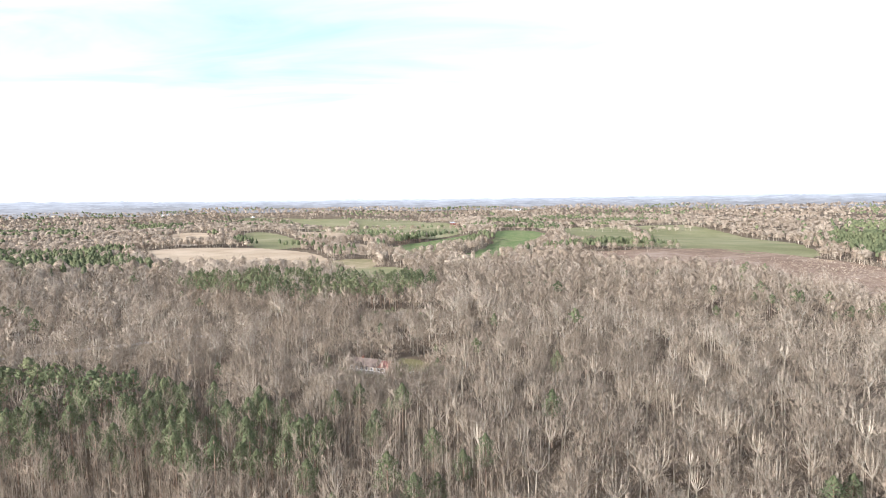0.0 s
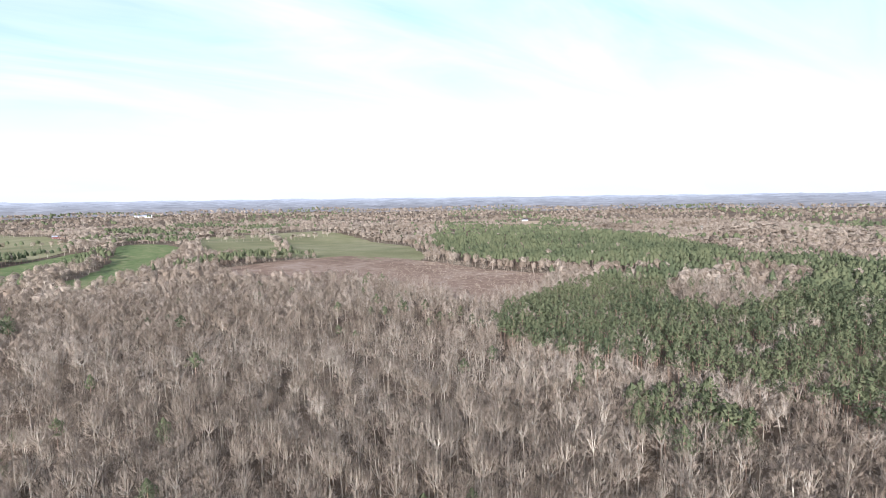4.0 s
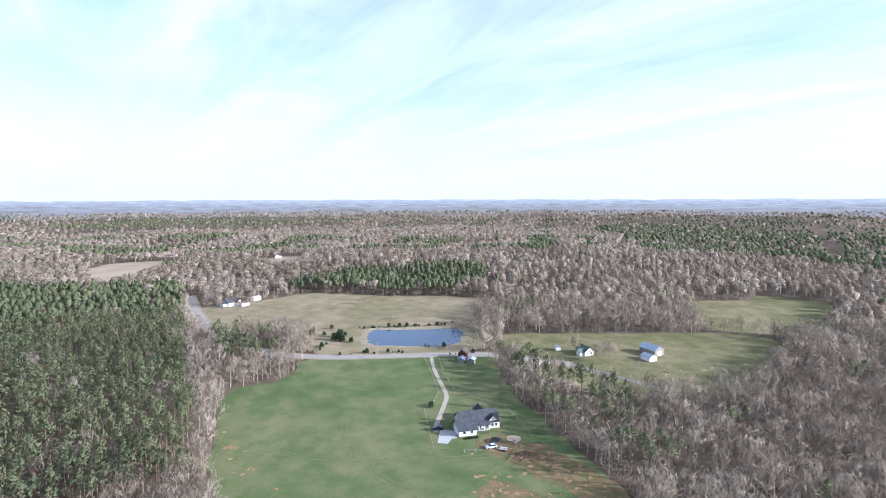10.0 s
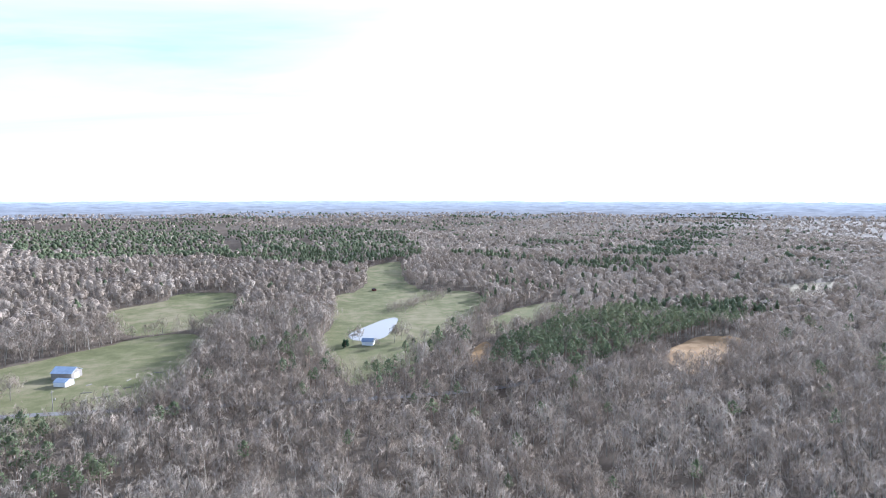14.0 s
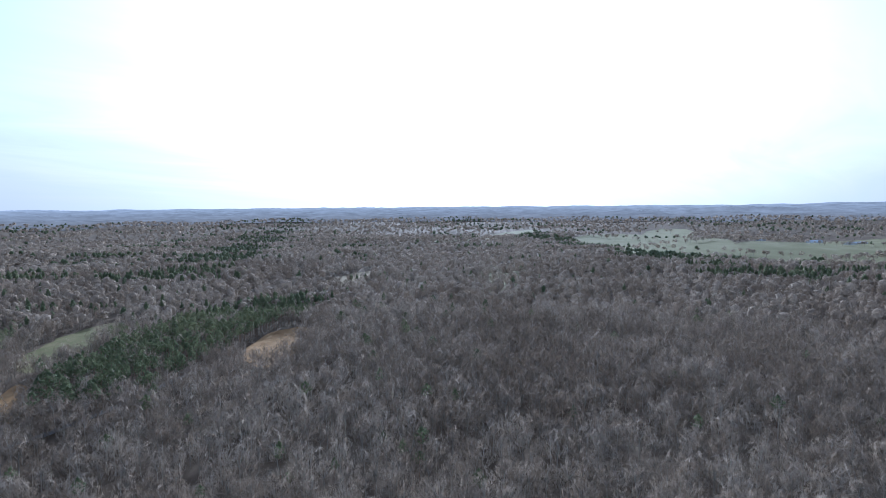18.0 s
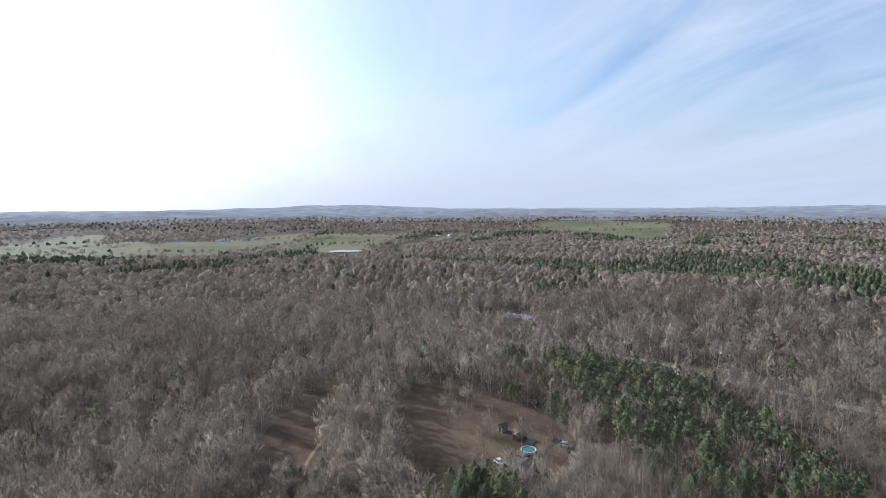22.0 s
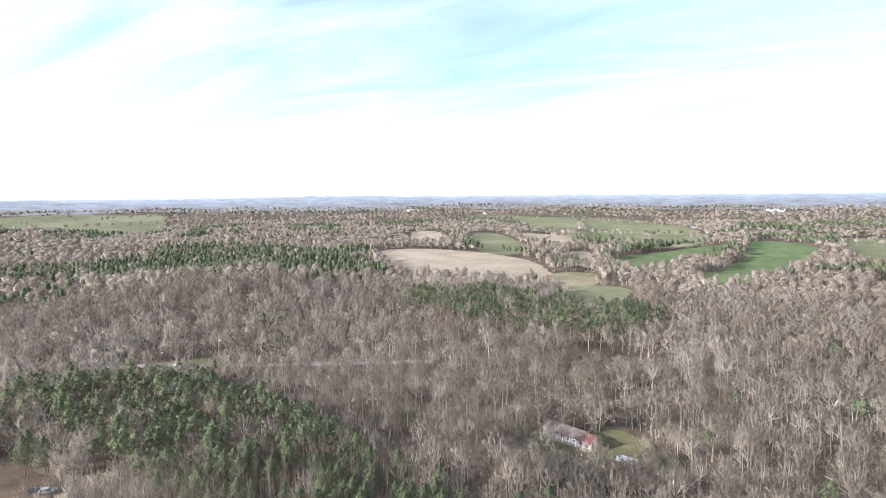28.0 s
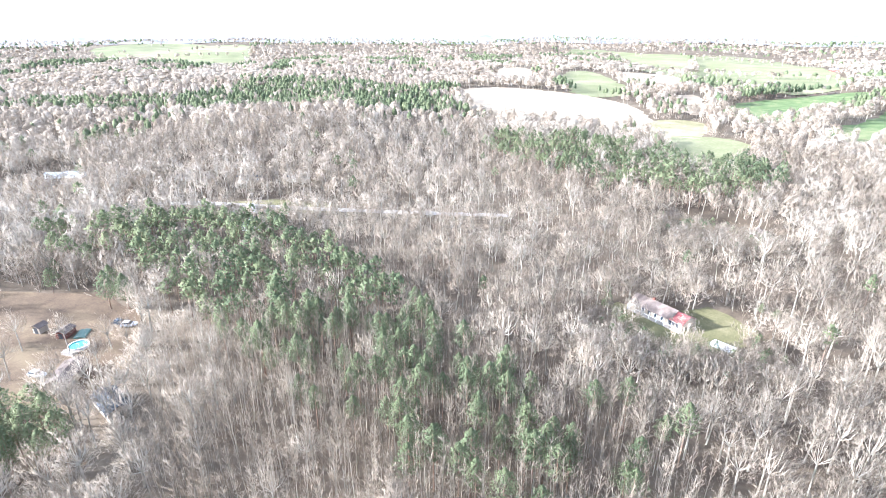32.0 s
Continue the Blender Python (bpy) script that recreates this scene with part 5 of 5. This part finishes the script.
def cylinder(r, z0, z1, n=40):
    bm = bmesh.new()
    bmesh.ops.create_cone(bm, cap_ends=True, segments=n, radius1=r, radius2=r, depth=z1 - z0, matrix=Matrix.Translation((0, 0, (z0 + z1) / 2)))
    return bm


def ring(r0, r1, z0, z1, n=40):
    bm = bmesh.new()
    v = [[bm.verts.new((r * math.cos(k * 2 * math.pi / n), r * math.sin(k * 2 * math.pi / n), z)) for k in range(n)] for r, z in ((r0, z1), (r1, z1), (r1, z0), (r0, z0))]
    for a in range(4):
        for k in range(n):
            bm.faces.new((v[a][k], v[a][(k + 1) % n], v[(a + 1) % 4][(k + 1) % n], v[(a + 1) % 4][k]))
    bmesh.ops.recalc_face_normals(bm, faces=bm.faces[:])
    return bm


part("pool_wall", ring(2.95, 3.05, 0.05, 1.25), GALV, pool, "pale metal pool wall")
part("water_surface", cylinder(2.94, 0.05, 1.05), TEAL, pool, "teal water")
part("rim", ring(2.9, 3.2, 1.25, 1.32), TRIMWHITE, pool, "white rim")
part("deck", block(-5.2, -3.1, -2.6, 2.0, 0.05, 1.2), WEATHERED, pool, "grey wooden deck")
for k in range(4):
    part("deck_rail", block(-5.2, -5.1, -2.6 + k * 1.5, -2.5 + k * 1.5, 1.2, 2.1), WEATHERED, pool)


# ---- shrubs, single trees, poles and fences ----
def shrub_shape(n, size):
    a, u = rng.uniform(0, 2 * np.pi, n), rng.uniform(0, 1, n)
    r = 1.0 * np.sqrt(1 - u * 0.85) * rng.uniform(0.5, 1, n)
    base = np.column_stack([np.cos(a) * r * 0.8, np.sin(a) * r * 0.8, 0.15 + u * 1.7])
    way = unit(np.column_stack([np.cos(a), np.sin(a), rng.uniform(0.3, 1.5, n)]))
    return blades(base, way, size * rng.uniform(0.7, 1.3, n), size * rng.uniform(0.6, 1.0, n))


SHRUBS = [(tube(np.zeros(3), np.array([0, 0, 1.6]), 0.09, 0.03, 5), shrub_shape(170, 0.5)) for _ in range(4)]
OAKS = [bare_tree(10, 300, 2.0, 6, 1.45, 60) for _ in range(3)]


def plant(name, kinds, spots, mats, label, group, category="shrub"):
    made = [None] * len(kinds)
    for k, (x, y, s) in enumerate(spots):
        j = k % len(kinds)
        m = Matrix.Translation((x, y, float(height(x, y)))) @ Matrix.Rotation(rng.uniform(0, 6.28), 4, "Z")
        if made[j] is None:
            top = new(name)
            for part_name, tris, mat in (("trunk", kinds[j][0], mats[0]), ("crown", kinds[j][1], mats[1])):
                new(part_name, soup(part_name, tris, [mat], np.zeros(len(tris)), rng.uniform(0, 0.5, len(tris)))).parent = top
            made[j] = tagged(top, label, category, group)
            top.matrix_basis = m @ Matrix.Scale(s, 4)
        else:
            copy_thing(made[j], m).scale = (s, s, s)


spots = []
line = [((290, -148), (268, -183), 9), ((262, -205), (276, -196), 3), ((318, -158), (331, -172), 6), ((340, -186), (308, -248), 24), ((250, -196), (240, -213), 4), ((304, -136), (316, -150), 5)]
for (x0, y0), (x1, y1), n in line:
    for k in range(n):
        f = (k + rng.uniform(0, 0.7)) / n
        spots.append((x0 + (x1 - x0) * f + rng.normal(0, 1), y0 + (y1 - y0) * f + rng.normal(0, 1.5), rng.uniform(0.4, 1.6)))
spots += [(316, -160, 2.2), (310, -164, 1.8), (345, -152, 2.0), (352, -156, 1.7), (338, -158, 1.4), (322, -158, 2.6), (326, -164, 2.8), (318, -161, 2.4), (189, -140, 1.3), (190.5, -141.5, 1.1), (351, -170, 1.6), (-60, -545, 2.4), (-94, -540, 2.0), (28, -343, 2.6), (-17, -352, 1.6)]
spots += [(154.3 - 0.33 * k, -131.5 - k * 0.75, 0.5) for k in range(7)]
plant("cedar_shrub", SHRUBS, spots, [PINEBARK, CEDAR], "dark evergreen cedar shrub in grass", "cedar shrubs by ponds and road")
plant("scrub_tree", SAPLING, [(-2 - 55 * f + rng.normal(0, 5), -455 - 85 * f + rng.normal(0, 8), rng.uniform(0.45, 0.85)) for f in rng.uniform(0, 1, 120)] + [(8 + rng.normal(0, 8), -303 + rng.normal(0, 3), rng.uniform(0.3, 0.6)) for _ in range(26)] + [(297 + rng.normal(0, 4), -246 + rng.normal(0, 5), rng.uniform(0.4, 0.8)) for _ in range(18)] + [(262 + rng.normal(0, 4), -203 + rng.normal(0, 4), rng.uniform(0.25, 0.5)) for _ in range(8)], [BARK, TWIGS], "small bare scrub tree beside pasture or pond", "pasture scrub", "tree")
shade_trees = [(185.3, -256.5, 0.75), (180.6, -262.4, 0.95), (205, -262, 0.7), (352, -222, 0.35), (8, -340, 0.5), (-4, -352, 0.85), (-9, -358, 0.9), (-14, -344, 0.6), (20, -358, 0.75), (24, -353, 0.7), (-24, -352, 0.7), (-30, -345, 0.6),
                         (418, -232, 0.5), (476, -152, 0.8), (492, -128, 0.8), (468, -138, 0.7), (503, -150, 0.8), (484, -126, 0.7), (120, -330, 0.6)]
yard_trees = [(-180, 86, 0.8), (-186, 82, 0.85), (-192, 78, 0.8), (-198, 92, 0.8), (-206, 88, 0.85), (-214, 96, 0.8), (-160, 100, 0.8), (-165, 82, 0.85), (-150, 92, 0.8), (-172, 78, 0.75), (-224, 84, 0.8), (-230, 92, 0.8), (-158, 74, 0.8), (-148, 82, 0.85)]
yard_trees += [(-236 + 88 * u, 72 + 34 * v, 0.6 + 0.3 * w) for u, v, w in np.random.default_rng(21).uniform(0, 1, (12, 3))]
cabin_trees = [(-30, 212, 1.0), (-48, 206, 0.7), (-33, 214, 0.7), (-13, 196, 0.7), (-43, 190, 0.7), (-28, 184, 0.75)]
plant("bare_tree", HARD_FINE, yard_trees[::2], [BARK, TWIGS], "thin leafless yard tree on bare earth", "yard trees", "tree")
plant("oak_tree", OAKS, shade_trees + cabin_trees, [BARK, TWIGS], "broad leafless shade tree standing in grass", "open-grown bare trees", "tree")


plant("broad_pine", PINE_YARD, [(-184, 112, 0.85), (-179, 115, 0.8), (-189, 116, 0.8), (-211, 107, 0.6), (-216, 111, 0.65), (-136, 66, 0.75), (-129, 65, 0.7)], [PINEBARK, PINE], "broad green pine with low boughs beside the yard", "broad yard pines", "tree")
plant("pine_tree", PINE_NEAR, [(-52, 196, 0.45), (-54, 201, 0.5), (-12, 215, 0.4), (-8, 212, 0.45), (-20, 182, 0.5), (-24, 178, 0.5), (-136, 66, 0.95), (-131, 70, 0.9), (-127, 65, 0.95), (-133, 61, 1.0), (-139, 63, 0.9), (-124, 69, 0.85), (-129, 60, 0.9)],
      [PINEBARK, PINE], "broad green pine at the edge of a yard", "yard pines", "tree")


plant("bare_tree", HARD_FINE, [(312 + 70 * u + rng.normal(0, 3), -122 - 26 * v - 8 * u, 0.4 + 0.3 * w) for u, v, w in rng.uniform(0, 1, (46, 3))], [BARK, TWIGS], "small bare tree in a roadside clump", "bare trees by the road", "tree")


def fence(name, points, label, step=4.0):
    top = tagged(new(name), label, "fence")
    p = np.array(points, float)
    for (x0, y0), (x1, y1) in zip(p[:-1], p[1:]):
        far = math.hypot(x1 - x0, y1 - y0)
        n = max(1, int(far / step))
        for k in range(n):
            post = part("post", block(-0.07, 0.07, -0.07, 0.07, 0, 1.35), WEATHERED, top)
            post.matrix_basis = Matrix.Translation((x0 + (x1 - x0) * k / n, y0 + (y1 - y0) * k / n, 0.05))
        for z in (0.6, 1.2):
            rail = part("wire_rail", block(0, far, -0.02, 0.02, z, z + 0.05), WEATHERED, top)
            rail.matrix_basis = Matrix.Translation((x0, y0, 0.05)) @ Matrix.Rotation(math.atan2(y1 - y0, x1 - x0), 4, "Z")


fence("field_fence", [(253, -182), (226, -168), (200, -153), (193, -145), (187, -135), (170, -125), (155, -116.5)], "dark weathered wire fence along the drive")
fence("paddock_fence", [(247, -188.5), (222, -173), (200, -162), (186, -164), (167, -166), (152, -160), (138.6, -152.6)], "dark weathered wire fence behind the house")
fence("yard_fence", [(155, -116.5), (146, -124), (139, -134)], "dark weathered fence at the yard's foot")


def pole(x, y, turn=0.0):
    top = tagged(new("utility_pole"), "weathered wooden utility pole with crossarm", "utility pole", "poles along the roads")
    top.matrix_basis = Matrix.Translation((x, y, float(height(x, y)))) @ Matrix.Rotation(radians(turn), 4, "Z")
    bm = bmesh.new()
    bmesh.ops.create_cone(bm, cap_ends=True, segments=8, radius1=0.16, radius2=0.1, depth=10, matrix=Matrix.Translation((0, 0, 5)))
    part("post", bm, WEATHERED, top)
    part("crossarm", block(-1.2, 1.2, -0.06, 0.06, 9.0, 9.15), WEATHERED, top)
    for x in (-1.0, 0.0, 1.0):
        part("insulator", block(x - 0.05, x + 0.05, -0.05, 0.05, 9.15, 9.35), DARK, top)


for x, y, turn in ((300, -120, 30), (270, -160, 35), (246, -196, 35), (212, -236, 60), (152, -247, 85), (140, -162, 20), (96, -252, 90), (-262, 186, 40), (-225, 200, 30), (-300, 144, 50), (-350, 122, 80)):
    pole(x, y, turn)

def trampoline(x, y):
    top = tagged(new("trampoline"), "round dark trampoline standing on the lawn", "trampoline")
    top.matrix_basis = Matrix.Translation((x, y, 0.1))
    part("mat", cylinder(1.9, 0.84, 0.87, 28), RUBBER, top)
    part("frame", ring(1.9, 2.15, 0.82, 0.9, 28), PAINTDARK, top, "dark blue padded frame")
    for k in range(6):
        a = k * math.pi / 3
        leg = part("leg", block(-0.04, 0.04, -0.04, 0.04, 0, 0.85), GALV, top)
        leg.matrix_basis = Matrix.Translation((2.0 * math.cos(a), 2.0 * math.sin(a), 0))


trampoline(145.5, -139.5)


def small_trailer(x, y, turn):
    top = tagged(new("utility_trailer"), "small pale utility trailer parked on grass", "trailer")
    top.matrix_basis = Matrix.Translation((x, y, 0.1)) @ Matrix.Rotation(radians(turn), 4, "Z")
    part("bed", block(-1.4, 1.4, -0.8, 0.8, 0.5, 0.62, 0.02), WEATHERED, top)
    for y0 in (-0.8, 0.74):
        part("side_board", block(-1.4, 1.4, y0, y0 + 0.06, 0.62, 1.0), TRIMWHITE, top)
    part("drawbar", block(1.4, 2.5, -0.05, 0.05, 0.48, 0.56), GALV, top)
    for wy in (-0.95, 0.83):
        bm = bmesh.new()
        bmesh.ops.create_cone(bm, cap_ends=True, segments=14, radius1=0.32, radius2=0.32, depth=0.2, matrix=Matrix.Translation((0, wy + 0.06, 0.33)) @ Matrix.Rotation(radians(90), 4, "X"))
        part("wheel", bm, RUBBER, top)


small_trailer(138.2, -136.9, 40)


def tarp_heap(x, y, turn, mat, label):
    top = tagged(new("covered_heap"), label, "tarp")
    top.matrix_basis = Matrix.Translation((x, y, 0.1)) @ Matrix.Rotation(radians(turn), 4, "Z")
    part("cover", prism([(-1.7, 0), (1.7, 0), (1.5, 0.3), (0.5, 0.5), (-0.6, 0.45), (-1.5, 0.25)], -2.4, 2.4), mat, top)
    for k in (-1.6, 0.0, 1.6):
        part("rope", block(-1.75, 1.75, k - 0.03, k + 0.03, 0.02, 0.08), WEATHERED, top)


tarp_heap(-175.3, 99.3, 45, GREENROOF, "low heap under a dark green tarp")

logs = None
for x, y, turn, far in ((141, -262, 20, 4.0), (145, -259, 70, 3.0), (150, -270, 10, 5.0), (133, -276, 40, 3.5), (138, -288, 80, 4.0), (160, -262, 120, 3.0), (128, -300, 15, 4.5), (155, -282, 60, 3.0), (141.5, -146, 30, 1.6), (139.5, -144.5, 100, 1.4)):
    log = tagged(new("fallen_log"), "bleached log lying in short grass", "log", "logs in the pasture")
    log.matrix_basis = Matrix.Translation((x, y, 0.25)) @ Matrix.Rotation(radians(turn), 4, "Z")
    bm = bmesh.new()
    bmesh.ops.create_cone(bm, cap_ends=True, segments=9, radius1=0.24, radius2=0.17, depth=far, matrix=Matrix.Rotation(radians(90), 4, "Y"))
    part("stem", bm, WEATHERED, log)
    part("stub", block(far * 0.2, far * 0.2 + 0.12, -0.06, 0.06, 0.1, 0.7), WEATHERED, log)

brush = rng.normal(size=(500, 3)) * np.array([5, 3.2, 0.35]) + np.array([130, -140, 0.45])
brush[:, 2] = np.abs(brush[:, 2] - 0.05) + 0.05
tagged(new("brush_pile", soup("brush_pile", blades(brush, unit(rng.normal(size=(500, 3)) * np.array([1, 1, 0.3])), rng.uniform(0.6, 2.2, 500), rng.uniform(0.08, 0.3, 500)), [CUTOVER], np.zeros(500), rng.uniform(0, 1, 500))),
       "heap of brown brush and cleared limbs on clay", "brush pile", kind="stuff")
n = 9000
sx, sy = rng.uniform(140, 415, n), rng.uniform(275, 665, n)
keep = inside(OPEN[11], sx, sy)
slash = np.column_stack([sx, sy, np.full(n, 0.1)])[keep]
n = len(slash)
tagged(new("logging_slash", soup("logging_slash", blades(slash, unit(rng.normal(size=(n, 3)) * np.array([1, 1, 0.35]) + np.array([0, 0, 0.25])), rng.uniform(1.0, 3.5, n), rng.uniform(0.25, 0.8, n)), [TWIGS], np.zeros(n), rng.uniform(0, 1, n))),
       "scattered logging slash and stubs on cut-over land", "slash", kind="stuff")


# ---- distance ----
def ridge(name, r, tall, seed, mat, label, bumps=()):
    """A long low wooded ridge all round, far beyond the woods; bumps are hills at a bearing, with a width in degrees and a height."""
    n = 2880
    a = np.arange(n) * 2 * np.pi / n
    h = sum(np.sin(a * f + seed * f * 1.7) / f ** 0.5 for f in (3, 7, 13, 29, 61, 127)) * 0.42 + rng.uniform(-0.28, 0.28, n)
    r = r * (1 + 0.02 * np.sin(a * 5 + seed) + 0.015 * np.sin(a * 17 + seed * 3))
    x, y = np.sin(a) * r, np.cos(a) * r
    rise = tall * (1 + h)
    for at, wide, more in bumps:
        rise = rise + more * np.exp(-(((np.degrees(a) - at + 180) % 360 - 180) / wide) ** 2)
    top = height(x, y) + rise
    verts = np.concatenate([np.column_stack([x, y, np.full(n, -5.0)]), np.column_stack([x * 1.004, y * 1.004, top]), np.column_stack([x * 1.02, y * 1.02, np.full(n, -5.0)])])
    faces = []
    for k in range(n):
        j = (k + 1) % n
        faces += [(k, j, n + j, n + k), (n + k, n + j, 2 * n + j, 2 * n + k)]
    return tagged(new(name, mesh_of(name, verts, faces, [mat])), label, "backdrop", kind="structure")


def distance(name, mottle):
    """Far woods, haze painted as glow: paler and bluer with the distance, with a mottle of tree groups."""
    m = bpy.data.materials.new(name)
    m.use_nodes = True
    add, link = nodes_of(m.node_tree)
    place = add("ShaderNodeTexCoord")
    sized = add("ShaderNodeMapping")
    sized.inputs["Scale"].default_value = (0.011, 0.011, 0.04)
    link(place.outputs["Object"], sized.inputs["Vector"])
    woods = add("ShaderNodeTexNoise", Scale=1.0, Detail=6.0, Roughness=0.65)
    link(sized.outputs[0], woods.inputs["Vector"])
    out = add("ShaderNodeVectorMath")
    out.operation = "LENGTH"
    link(place.outputs["Object"], out.inputs[0])
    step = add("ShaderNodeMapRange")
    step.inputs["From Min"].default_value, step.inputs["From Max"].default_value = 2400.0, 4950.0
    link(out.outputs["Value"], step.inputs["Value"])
    # haze put into the glow: dull lavender near, pale blue far
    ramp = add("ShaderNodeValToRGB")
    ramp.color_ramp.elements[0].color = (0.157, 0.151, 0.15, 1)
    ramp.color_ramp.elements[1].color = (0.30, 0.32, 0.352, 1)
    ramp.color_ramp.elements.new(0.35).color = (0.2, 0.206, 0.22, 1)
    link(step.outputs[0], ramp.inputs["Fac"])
    gain = add("ShaderNodeMapRange")
    gain.inputs["From Min"].default_value, gain.inputs["From Max"].default_value = 0.3, 0.7
    gain.inputs["To Min"].default_value, gain.inputs["To Max"].default_value = 1 - mottle, 1 + mottle
    link(woods.outputs["Fac"], gain.inputs["Value"])
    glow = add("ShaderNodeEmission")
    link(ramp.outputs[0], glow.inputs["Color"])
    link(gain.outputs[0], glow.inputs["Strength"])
    end = add("ShaderNodeOutputMaterial")
    link(glow.outputs[0], end.inputs["Surface"])
    return m


HAZEGLOW = distance("haze_glow_woods", 0.3)
FAINTHAZE = distance("faint_haze_glow", 0.15)
rings, n = np.geomspace(2440, 4940, 46), 540
a = np.arange(n) * 2 * np.pi / n
x, y = (rings[:, None] * np.sin(a)).ravel(), (rings[:, None] * np.cos(a)).ravel()
verts = np.column_stack([x, y, height(x, y) + 4 + rng.uniform(-3.0, 4.0, x.size)])
faces = [(i * n + k, i * n + (k + 1) % n, (i + 1) * n + (k + 1) % n, (i + 1) * n + k) for i in range(len(rings) - 1) for k in range(n)]
tagged(new("backdrop_6", mesh_of("backdrop_6", verts, faces, [HAZEGLOW])), "wooded land in painted haze rolling to the horizon", "backdrop", kind="structure")
ridge("backdrop_1", 2480, 12, 1.0, HAZEGLOW, "low wooded ridge far off in lavender-brown painted haze")
ridge("backdrop_2", 2800, 11, 5.2, HAZEGLOW, "wooded ridge far off in lavender-grey painted haze", [(294, 3, 14)])
ridge("backdrop_3", 3300, 10, 2.3, HAZEGLOW, "wooded ridge far off in blue-grey painted haze", [(259, 3.5, 24), (330, 6, 8)])
ridge("backdrop_4", 3950, 9, 3.1, FAINTHAZE, "ridge far off in pale blue-grey painted haze", [(40, 8, 8), (80, 6, 6)])
ridge("backdrop_5", 4850, 8, 4.7, FAINTHAZE, "ridge on the horizon in palest blue painted haze", [(270.5, 1.6, 24), (277, 4, 8), (345, 8, 8)])
